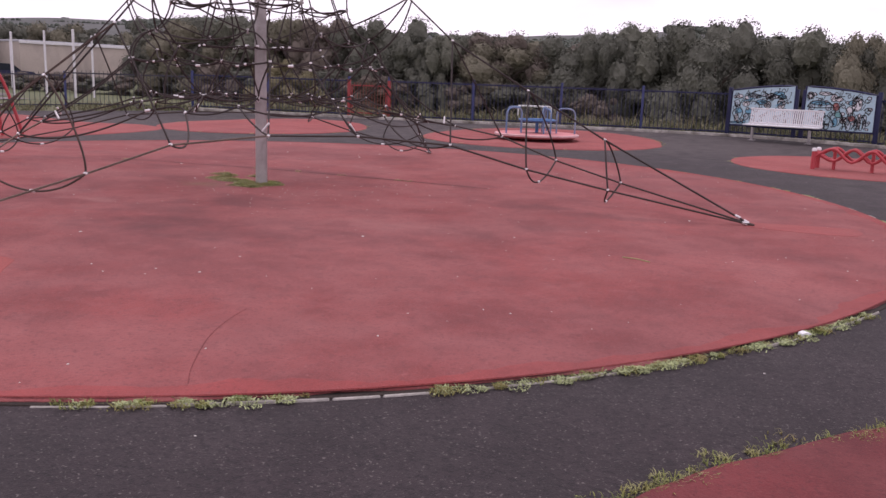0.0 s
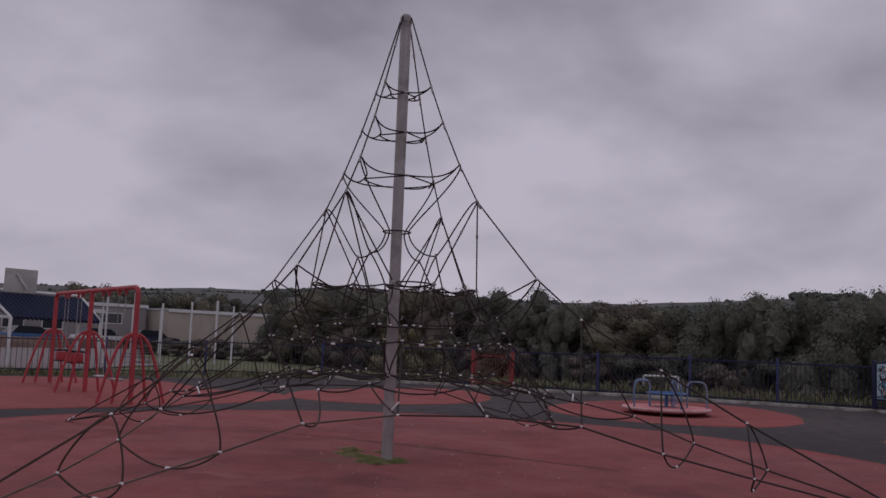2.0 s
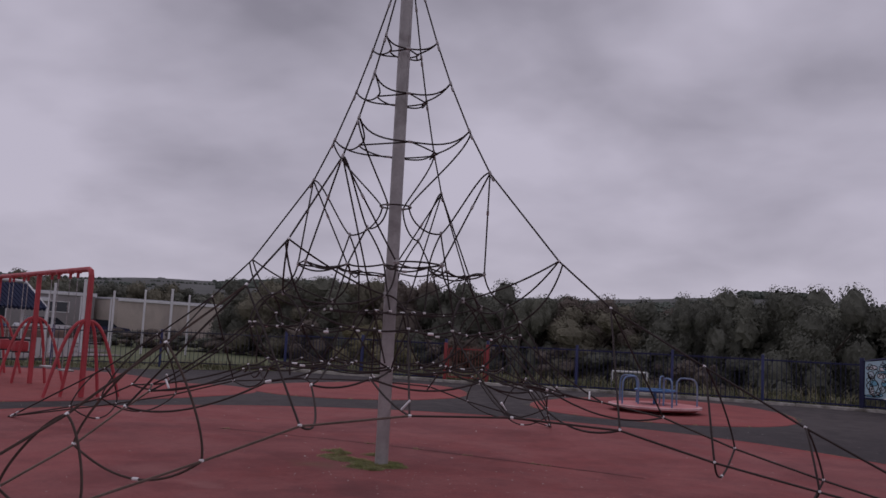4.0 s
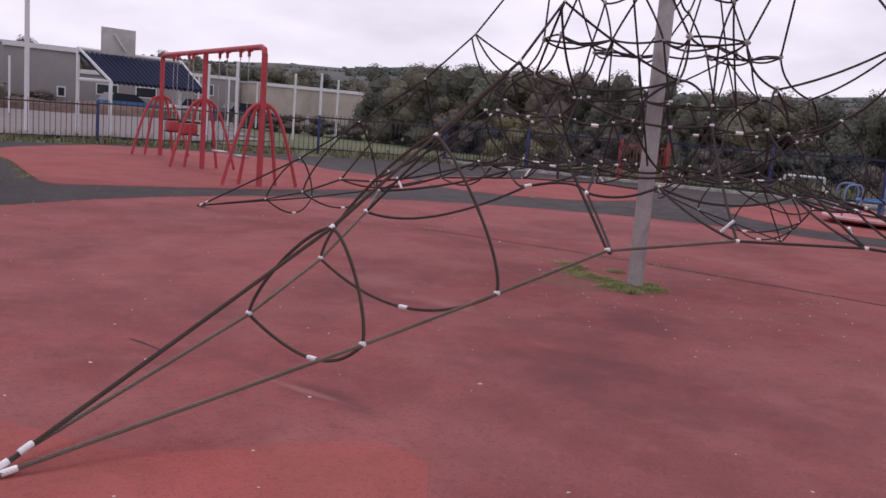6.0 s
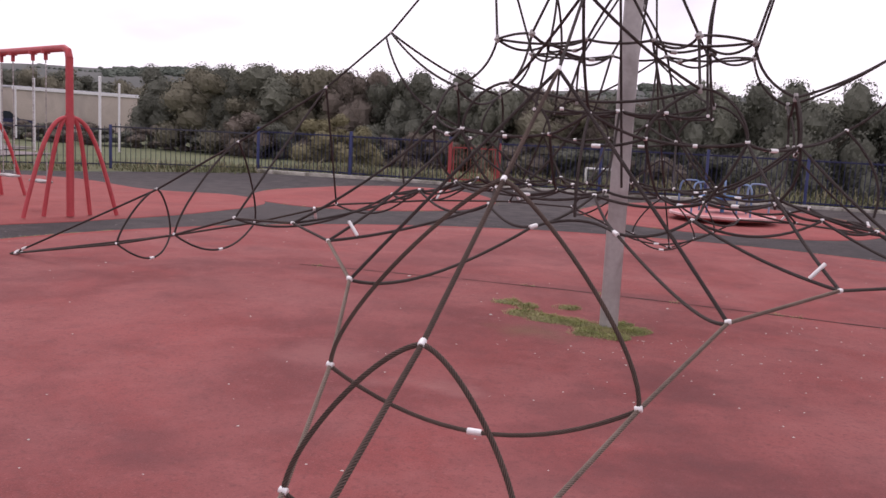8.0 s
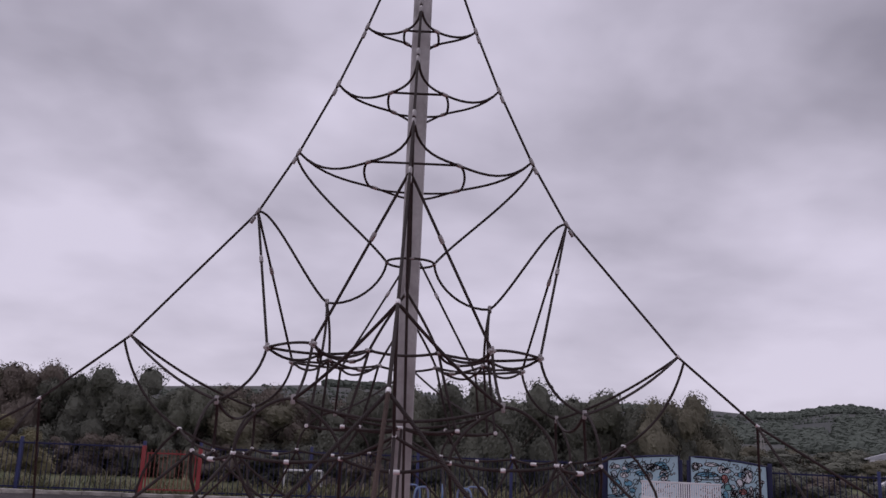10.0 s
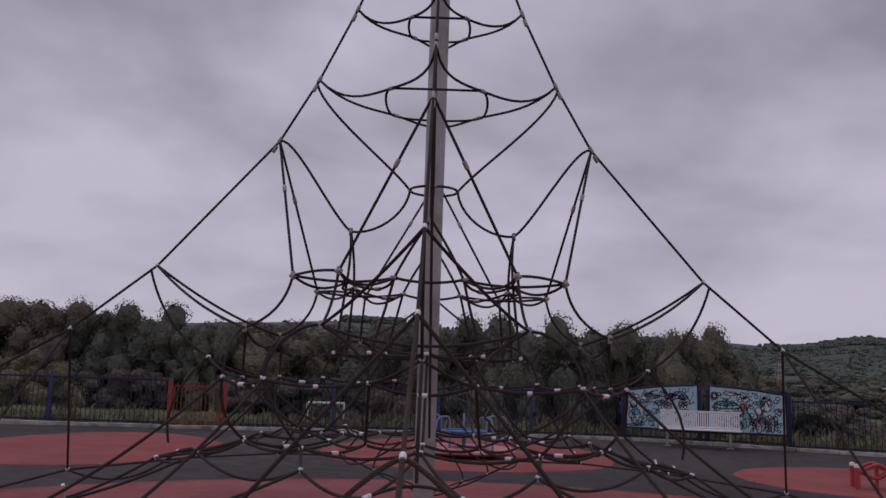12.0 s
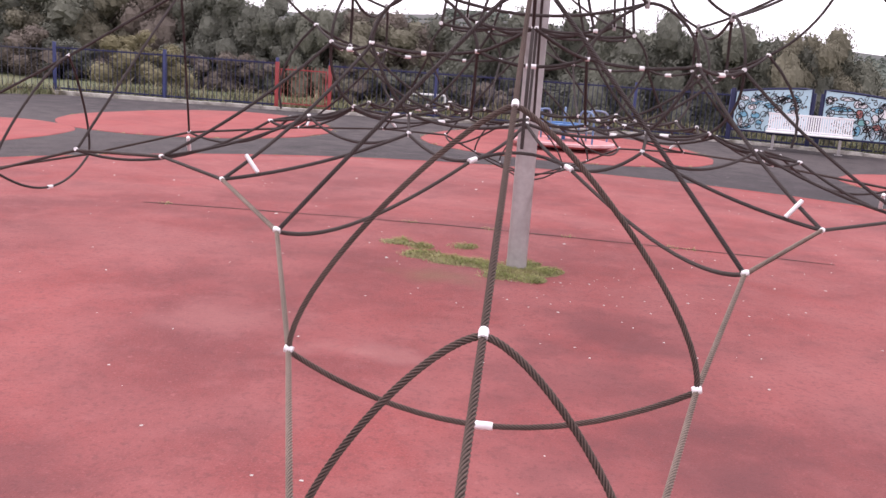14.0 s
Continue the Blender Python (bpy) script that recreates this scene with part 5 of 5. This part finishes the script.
goal = thing("court_goal", pose(-21.6, 8.8, 0.0, 0, 0, 84), "white framed goal end with blue slatted hood and backboard", "goal end")
W_ = 4.05
for x, y, h in ((0.0, 0.9, 2.72), (W_ - 0.35, 0.9, 2.66), (0.62, -0.0, 1.74), (W_, 0.0, 1.70)):
    part("upright", Geo().box((x, y, h / 2), (0.09, 0.09, h), None, 0.01), M_WHITE, goal)
for a_, b_ in (((0, 0.9, 2.68), (W_ - 0.35, 0.9, 2.62)), ((0.62, 0, 1.72), (0.0, 0.9, 2.68)), ((W_, 0, 1.68), (W_ - 0.35, 0.9, 2.62)), ((0.0, 0.9, 1.72), (0.62, 0, 1.72))):
    part("brace", Geo().tube([a_, b_], 0.055, 8), M_WHITE, goal)
for i in range(22):
    u = i / 21
    part("hood_slat", Geo().tube([Vector((0.66, 0.02, 1.70)).lerp(Vector((W_ - 0.04, 0.02, 1.66)), u), Vector((0.06, 0.86, 2.56)).lerp(Vector((W_ - 0.4, 0.86, 2.5)), u)], 0.088, 6), M_HOOD, goal)
part("backboard", Geo().box((1.3, 0.8, 3.02), (1.2, 0.03, 0.85), None, 0.006), M_BOARD, goal, "weathered pale backboard")
part("board_brace", Geo().tube([(1.1, 0.72, 3.25), (1.5, 0.7, 2.75)], 0.03, 8), M_WHITE, goal)
part("board_post", Geo().tube([(1.5, 0.9, 1.7), (1.5, 0.85, 2.8)], 0.04, 8), M_NAVY, goal)
# small goal on the field beyond the back fence
fg = thing("field_goal", pose(-5.6, 30.6, land(-5, 31), 0, 0, 12), "small white goal frame on the grass beyond the fence", "goal")
gh = 0.22 - land(-5, 31)
part("crossbar", Geo().tube([(0, 0, gh), (1.55, 0, gh)], 0.05, 10), M_WHITE, fg)
for x in (0, 1.55):
    part("upright", Geo().tube([(x, 0, 0), (x, 0, gh)], 0.05, 10), M_WHITE, fg)

# ---- buildings ----
def building(name, x, y, yaw, w, d, h, mat, label, openings=()):
    t = thing(name, pose(x, y, -0.3, 0, 0, yaw), label, "building")
    part("wall", Geo().box((w / 2, d / 2, h / 2), (w, d, h), None, 0.03), mat, t)
    part("roof", Geo().box((w / 2, d / 2, h + 0.09), (w + 0.2, d + 0.2, 0.18), None, 0.04), M_ROOF, t)
    part("fascia", Geo().box((w / 2, -0.13, h - 0.02), (w + 0.2, 0.05, 0.24)), M_WHITE, t)
    for ox, oz, ow, oh in openings:
        win = part("window", Geo().box((ox, -0.005, oz), (ow, 0.06, oh)), M_GLASS_DARK, t)
        part("frame", Geo().box((ox, -0.03, oz + oh / 2), (ow + 0.1, 0.08, 0.08)).box((ox, -0.03, oz - oh / 2), (ow + 0.1, 0.08, 0.08)).box((ox - ow / 2, -0.03, oz), (0.08, 0.08, oh)).box((ox + ow / 2, -0.03, oz), (0.08, 0.08, oh)), M_WHITE, win)
    return t


building("hall", -50, 21.6, 83, 4.8, 6, 4.2, M_GREY_WALL, "grey boxy hall with a pale flat roof", ((3.6, 1.5, 0.5, 0.6),))
building("annexe", -58, 32, 70, 9, 8, 3.1, M_GREY_WALL, "low grey annexe with a flat roof and dark windows", ((2.0, 1.9, 1.6, 0.8), (5.0, 1.9, 1.6, 0.8)))
building("pavilion", -60, 52.5, 78, 13.3, 9, 3.7, M_CREAM, "long cream pavilion with a pale flat roof")
building("store", -66, 44, 72, 9, 8, 4.0, M_GREY_WALL, "grey store building with dark windows", ((2.0, 2.7, 2.0, 1.0), (5.5, 2.7, 2.0, 1.0)))
t = thing("barn", pose(46, 84, -1.0, 0, 0, -25), "white roofed barn far off among the hedges", "building")
part("wall", Geo().box((6, 4, 1.3), (12, 8, 2.6)), M_WHITE, t)
part("roof", Geo().slab([(-0.4, 2.6), (12.4, 2.6), (12.4, 2.7), (6, 4.6), (-0.4, 2.7)], 8), M_ROOF, t, smooth=False)


def car(x, y, yaw, mat, label):
    t = thing("car", pose(x, y, -0.02, 0, 0, yaw), label, "car", "cars parked by the buildings")
    part("body", Geo().slab([(0, 0.3), (4.1, 0.3), (4.15, 0.6), (3.9, 0.82), (3.0, 0.9), (0.15, 0.92), (0.0, 0.7)], 1.65), mat, t)
    part("cabin", Geo().slab([(0.35, 0.9), (3.0, 0.9), (2.3, 1.38), (0.8, 1.42)], 1.5, Matrix.Translation((0, 0.08, 0))), M_GLASS_DARK, t)
    for wx in (0.75, 3.3):
        for wy in (0.0, 1.65):
            part("wheel", Geo().tube([(wx, wy - 0.1, 0.3), (wx, wy + 0.1, 0.3)], 0.3, 16), M_RUBBER, t)


car(-47, 26.5, 80, M_LIGHT_BLUE, "blue car parked before the buildings")
car(-46, 31.5, 82, M_WHITE, "white car parked before the buildings")
car(-46.5, 36.5, 78, M_NAVY, "dark car parked before the buildings")
g = Geo()
for i in range(41):
    y = -4 + i * 1.0
    for dx, z in ((0, -0.1), (0.4, 0.45), (1.2, 0.7 + 0.25 * noise.noise(Vector((i * 0.4, 0, 0)))), (2.6, 0.6), (3.4, -0.1)):
        g.v.append(Vector((-44.5 + dx * -1 + 0.3 * noise.noise(Vector((i * 0.3, dx, 5))), y, z)))
for i in range(40):
    for j in range(4):
        g.face((i * 5 + j, i * 5 + j + 1, (i + 1) * 5 + j + 1, (i + 1) * 5 + j))
solid("earth_bank", g, M_STONE_BROWN, "low brown earth bank behind the ball court", kind="structure")

# ---- trees, hedges and hills ----
M_FAR_WOOD = material("far_wood_foliage", (0.095, 0.11, 0.09), 0.95, 0, 0.2, 0.5, 0.05, 0)

def crown_mesh(seed, mat, count=5200, size=0.15, lumps=11, squat=1.0):
    """Leaf clumps on the skins of many overlapping lumps, within a unit-high crown about one metre wide."""
    r, g = random.Random(seed), Geo()
    blobs_ = []
    for _ in range(lumps):
        a, d, z = r.uniform(0, 6.283), 0.42 * math.sqrt(r.random()), r.uniform(0.10, 0.78)
        q = r.uniform(0.07, 0.18) * (1.15 - 0.35 * z)
        blobs_.append((Vector((d * math.cos(a) * (1.25 - 0.6 * z), d * math.sin(a) * (1.25 - 0.6 * z), z)), q))
    for c, q in blobs_:
        base = len(g.v)
        for i in range(7):
            for j in range(12):
                th, ph = math.pi * (i + 0.5) / 7, 6.2832 * j / 12
                d = Vector((math.sin(th) * math.cos(ph), math.sin(th) * math.sin(ph), math.cos(th)))
                e = c + d * q * (0.72 + 0.34 * noise.noise((c + d) * 7.3))
                e.z = max(e.z, 0.01)
                g.v.append(e)
        for i in range(6):
            for j in range(12):
                k = (j + 1) % 12
                g.face((base + i * 12 + j, base + (i + 1) * 12 + j, base + (i + 1) * 12 + k, base + i * 12 + k))
    for _ in range(count):
        c, q = r.choice(blobs_)
        n = Vector((r.gauss(0, 1), r.gauss(0, 1), r.gauss(0.15, 1))).normalized()
        p = c + n * q * (r.uniform(0.70, 1.08) if r.random() < 0.94 else r.uniform(1.04, 1.2))
        if p.z < 0.02:
            continue
        s = size * r.uniform(0.08, 0.28)
        d = (n * 3.0 + Vector((r.gauss(0, 1), r.gauss(0, 1), r.gauss(0, 1)))).normalized()
        u = d.orthogonal().normalized()
        w = d.cross(u)
        i = len(g.v)
        g.v += [p - u * s, p + w * s * 0.55 + d * s * 0.15, p + u * s * 1.1, p - w * s * 0.5]
        g.face((i, i + 1, i + 2, i + 3))
    return g.mesh("crown", mat, False)


def trunk_mesh(seed):
    r, g = random.Random(seed), Geo()
    g.tube([(0, 0, -0.05), (0.01, 0, 0.12), (0.0, 0.015, 0.34), (0.01, 0.0, 0.6)], [0.030, 0.024, 0.018, 0.008], 8)
    for i in range(7):
        a, z = r.uniform(0, 6.283), r.uniform(0.12, 0.45)
        o = Vector((math.cos(a), math.sin(a), 0))
        g.tube([Vector((0, 0, z)), o * 0.12 + Z * (z + 0.12), o * 0.26 + Z * (z + 0.22)], [0.012, 0.008, 0.003], 5)
    return g.mesh("trunk", M_BARK)


CROWNS = [crown_mesh(30 + i, M_LEAF[(0, 1, 3, 2, 0, 3, 1, 0)[i]], 23000, 0.060, 38 + 4 * (i % 4)) for i in range(8)]
FILL = [crown_mesh(130 + i, M_LEAF[(0, 3, 1)[i]], 8000, 0.085, 24) for i in range(3)]
SCRUB = [crown_mesh(80 + i, M_LEAF[(0, 2, 0)[i]], 5200, 0.10, 16) for i in range(3)]
TRUNKS = [trunk_mesh(60 + i) for i in range(3)]
LEAFY = ["dense dark green tree in the belt behind the fence", "olive green bushy tree in the belt behind the fence", "mid green bushy tree in the belt behind the fence", "brownish thinning tree in the belt behind the fence", "dense dark green tree in the belt behind the fence", "mid green bushy tree in the belt behind the fence", "olive green bushy tree in the belt behind the fence", "dense dark green tree in the belt behind the fence"]


def tree(x, y, h, w, i, label=None, far=False):
    t = thing("tree", Matrix.LocRotScale((x, y, land(x, y) - 0.1), Euler((0, 0, (i * 2.4) % 6.28)), (w, w * 0.92, h)), label or LEAFY[i % 8], "tree", "tree belt behind the fence")
    part("trunk", TRUNKS[i % 3], None, t)
    part("crown", FILL[i % 3] if far else CROWNS[i % 8], None, t)
    return t


r = random.Random(17)
i = 0


def belt(x):
    """How far off the tree belt stands: nearer beyond the mural."""
    return 26.0 + 9.0 * (1 - step(3, 9, x))


TOPS = ((-24, 3.6), (-17.2, 3.7), (-16.2, 3.4), (-15, 3.62), (-13.7, 3.72), (-12, 3.68), (-10.8, 3.6), (-9.8, 3.05), (-8.2, 3.15), (-6.5, 2.95), (-3.3, 2.9), (-1.9, 3.1), (0.9, 3.8), (2.0, 3.6), (2.9, 2.9), (4.0, 3.1), (5.3, 3.5), (6.6, 3.3), (8.0, 3.75), (9.6, 3.5), (11, 2.9), (14, 2.6))


def skyline(x):
    for (x0, t0), (x1, t1) in zip(TOPS, TOPS[1:]):
        if x0 <= x <= x1:
            return t0 + (t1 - t0) * (x - x0) / (x1 - x0)
    return 3.4


# front belt
x = -27.0
while x < 11.2:
    y = belt(x) + r.uniform(-1.3, 1.3)
    top_ = skyline(x * 32 / (y + 6)) + r.uniform(-0.25, 0.2) + 0.62
    k = (y + 6) / 32
    tree(x, y, 1.4 + (top_ - 1.4) * k - land(x, y) + 0.1, r.uniform(3.4, 5.4) * k, r.randrange(24))
    x += r.uniform(1.0, 1.9) * k
# second belt, filling behind
x = -29.0
while x < 13:
    y = belt(x) + 6.5 + r.uniform(-1.5, 2.5)
    top_ = skyline(x * 32 / (y + 6)) - 0.12 + r.uniform(-0.3, 0.15)
    k = (y + 6) / 32
    tree(x, y, 1.4 + (top_ - 1.4) * k - land(x, y), r.uniform(6, 8), r.randrange(24), None, True)
    x += r.uniform(2.0, 2.8)
# single trees that stand above the belt
for q, (x, y, top_, w) in enumerate(((3.4, 27.0, 4.3, 4.4), (5.4, 27.6, 3.8, 4.2), (-10.2, 33.0, 4.4, 3.6), (8.7, 25.5, 3.6, 3.4))):
    tree(x, y, top_ - land(x, y) + 0.3, w, (0, 4, 5, 7)[q], "taller dark tree standing out of the belt")
# undergrowth along the foot of the belt
x = -24.0
while x < 22:
    y = belt(x) - 2.6 + r.uniform(-0.8, 0.8)
    t = thing("shrub", Matrix.LocRotScale((x, y, land(x, y) - 0.1), Euler((0, 0, r.uniform(0, 6))), (r.uniform(2.6, 3.8), r.uniform(2.2, 3), r.uniform(1.7, 2.9) * (0.75 if x > 11 else 1))), "dark scrubby bush at the foot of the tree belt", "bush", "undergrowth behind the fence")
    part("foliage", SCRUB[r.randrange(3)], None, t)
    x += r.uniform(1.0, 1.7)
# low hedge where the belt thins out
x = 11.0
while x < 32:
    y = 25.5 + r.uniform(-1, 4)
    k = (y + 6) / 32
    tree(x, y, 1.4 + (r.uniform(-0.2, 0.7) if x < 13.2 else r.uniform(-1.0, -0.5)) * k - land(x, y), r.uniform(4, 6), r.randrange(24), "low bushy tree in the hedge behind the fence")
    x += r.uniform(1.4, 2.4)
i = 5
for x, y, h, w in ((-43, 11, 5.0, 7), (-45, 14.5, 5.2, 7), (-44, 8, 5, 7), (-62, 30, 6.2, 4), (-57, 27.6, 4.8, 2.6), (-75, 60, 6.5, 9), (-80, 70, 7, 10), (-78, 80, 7, 10), (-70, 88, 7, 10), (-62, 80, 6.5, 9), (-84, 50, 7, 9), (-90, 62, 7, 10)):
    tree(x, y, h, w, i, "dark tree beyond the ball court", True); i += 1
for q, (x, y) in enumerate(((-33.2, 40), (-30.6, 41), (-28.2, 39.5), (-25.6, 40.5), (-23.2, 39))):
    tree(x, y, 5.5 - 0.3 * (q % 2) - land(x, y), 6.2 - 0.5 * (q % 3), (0, 4, 2, 7, 3)[q], "dense dark tree beyond the field")
t = thing("shrub", Matrix.LocRotScale((-14.4, 24.0, land(-14.4, 24) - 0.1), Euler((0, 0, 1.1)), (3.4, 3.0, 2.5)), "rounded yellow green bush in front of the tree belt", "bush", "undergrowth behind the fence")
part("foliage", crown_mesh(91, leaf_material("leaves_yellow_green", (0.20, 0.180, 0.108)), 9000, 0.075, 22), None, t)
for q in range(17):
    x, y = -88 + q * 2.1 + r.uniform(-1, 1), 44 + q * 3.4 + r.uniform(-1.5, 1.5)
    tree(x, y, r.uniform(6.4, 7.6) - land(x, y), r.uniform(7, 10), (0, 2, 3)[q % 3] + 3 * q, "dark tree behind the low buildings", True)
for q in range(24):
    u = q / 23
    x, y = (-47.3 + 1.0 * u, 3 + 44 * u) if q < 12 else (-47 + 24 * (q - 12) / 11, 35.5 - 1.5 * (q - 12) / 11)
    t = thing("shrub", Matrix.LocRotScale((x, y, land(x, y) - 0.1), Euler((0, 0, r.uniform(0, 6))), (r.uniform(2.8, 4.2), r.uniform(2.8, 3.6), r.uniform(1.1, 1.6))), "low brown bush along the far edge of the ball court", "bush", "bushes beyond the ball court")
    part("foliage", SCRUB[1 if q % 3 else 2], None, t)
for q in range(16):
    a, d = radians(61.5 + q * 0.75), 95 + (q * 37) % 60
    x, y = d * math.cos(a), d * math.sin(a) - 6
    tree(x, y, 1.4 + d * math.tan(radians(0.45 + 0.5 * ((q * 7) % 5) / 4)) - land(x, y), 9 + q % 4, (2, 0, 1)[q % 3] + 3 * q, "dark tree on the slope beyond the hedge", True)

EL = [(40, 2.6), (60, 2.9), (64, 3.0), (68, 2.45), (75, 2.9), (84.5, 2.7), (90, 3.15), (93, 3.35), (97, 3.4), (104, 3.0), (108, 2.8), (118, 2.9), (126, 3.25), (132, 2.8), (145, 2.4), (165, 2.0), (190, 1.5)]


def ridge_el(a):
    for (a0, e0), (a1, e1) in zip(EL, EL[1:]):
        if a0 <= a <= a1:
            t = step(a0, a1, a)
            return e0 + (e1 - e0) * t
    return 1.5


g = Geo()
azs = [40 + i * 0.5 for i in range(301)]
rows_ = [(330, -0.3), (430, 0.15), (560, 0.45), (700, 0.78), (850, 1.0), (1000, 0.95), (1250, 0.3)]
for dist, f in rows_:
    for a in azs:
        e = radians(ridge_el(a) * f + 0.10 * noise.noise(Vector((a * 0.25, dist * 0.01, 0))))
        g.v.append(Vector((dist * math.cos(radians(a)), dist * math.sin(radians(a)), dist * math.tan(e) + 1.4)))
n = len(azs)
for i in range(len(rows_) - 1):
    for j in range(n - 1):
        g.face((i * n + j, (i + 1) * n + j, (i + 1) * n + j + 1, i * n + j + 1))
solid("hills", g, M_HILL, "distant pale green hills with fields", kind="structure")


def hill_z(a, dist):
    """Height of the hillside at an azimuth and a distance."""
    for (d0, f0), (d1, f1) in zip(rows_, rows_[1:]):
        if d0 <= dist <= d1:
            z0, z1 = d0 * math.tan(radians(ridge_el(a) * f0)), d1 * math.tan(radians(ridge_el(a) * f1))
            return z0 + (z1 - z0) * (dist - d0) / (d1 - d0) + 1.0
    return 0.0


g, r = Geo(), random.Random(33)


def clump(a, dist, s, up_=0.0):
    p = Vector((dist * math.cos(radians(a)), dist * math.sin(radians(a)), hill_z(a, dist) + s * 0.35 + up_))
    i0 = len(g.v)
    for zz, rr in ((-0.4, 0.9), (0.25, 1.05), (0.75, 0.62)):
        for j in range(6):
            t = j * 1.0472 + zz
            g.v.append(p + Vector((math.cos(t) * rr, math.sin(t) * rr, zz)) * s * r.uniform(0.75, 1.2))
    g.v.append(p + Z * s * r.uniform(0.85, 1.05))
    for j in range(6):
        j2 = (j + 1) % 6
        for q in (0, 6):
            g.face((i0 + q + j, i0 + q + j2, i0 + q + 6 + j2, i0 + q + 6 + j))
        g.face((i0 + 12 + j, i0 + 12 + j2, i0 + 18))


for _ in range(150):
    a, dist = r.uniform(52, 165), r.uniform(360, 880)
    along = r.random() < 0.6
    for q in range(r.randrange(14, 42)):
        a2 = a + (q * 0.28 if along else q * 0.03) + r.gauss(0, 0.03)
        d2 = dist + (q * 1.2 if along else q * 6) + r.gauss(0, 1.5)
        if d2 < 990 and a2 < 175:
            clump(a2, d2, r.uniform(1.0, 2.3))
for a0, d0, n, wa, wd in ((94.8, 842, 420, 2.0, 14), (70, 620, 260, 3.0, 40), (77, 760, 220, 2.5, 30), (66, 800, 500, 3.5, 40), (63.5, 470, 420, 3.5, 60), (68, 540, 380, 3.0, 60), (84, 680, 200, 2.2, 40), (104, 700, 220, 3, 40), (115, 640, 240, 3, 50), (128, 760, 240, 3, 40), (61, 620, 420, 3.5, 90), (100, 560, 220, 3, 50)):
    for _ in range(n):
        a, d = a0 + r.uniform(-wa, wa), min(985, d0 + r.uniform(-wd, wd))
        clump(a, d, r.uniform(2.0, 3.8), r.uniform(0, 3) if d0 > 840 else 0.0)
solid("far_woods", g, M_FAR_WOOD, "hedges and woods on the distant hills", "woods", kind="stuff", smooth=False)
pyl = thing("pylon", pose(97, 246, -3, 0, 0, 20), "grey lattice pylon far off on the hillside", "pylon")
for sx in (-1, 1):
    for sy in (-1, 1):
        part("leg", Geo().tube([(sx * 2.0, sy * 2.0, 0), (sx * 0.6, sy * 0.6, 7), (sx * 0.4, sy * 0.4, 11)], 0.14, 5), M_STEEL, pyl)
for z in (2.5, 5, 7, 8.6, 10.2):
    w = 2.0 - 1.4 * z / 7 if z < 7 else 0.55
    part("brace", Geo().tube([(-w, -w, z), (w, -w, z + 1), (w, w, z), (-w, w, z + 1)], 0.1, 4, True), M_STEEL, pyl)
for z in (8, 9.4, 10.8):
    part("arm", Geo().tube([(-2.2, 0, z), (2.2, 0, z)], 0.12, 5), M_STEEL, pyl)

barn = thing("barn", pose(30.4, 46.5, land(30.4, 46.5) - 0.95, 0, 0, -28), "low white farm building with a pale roof beyond the hedge", "building")
part("wall", Geo().box((0, 0, 0.9), (6.0, 5.0, 2.0)), M_GREY_WALL, barn)
part("roof", Geo().slab([(-3.2, 1.9), (3.2, 1.9), (3.2, 2.0), (1.9, 2.75), (-1.9, 2.75), (-3.2, 2.0)], 5.4, Matrix.Translation((0, -2.7, 0))), M_WHITE, barn, smooth=False)
part("chimney", Geo().box((-1.3, 0.5, 3.1), (0.5, 0.5, 0.9), None, 0.02), M_WHITE, barn)
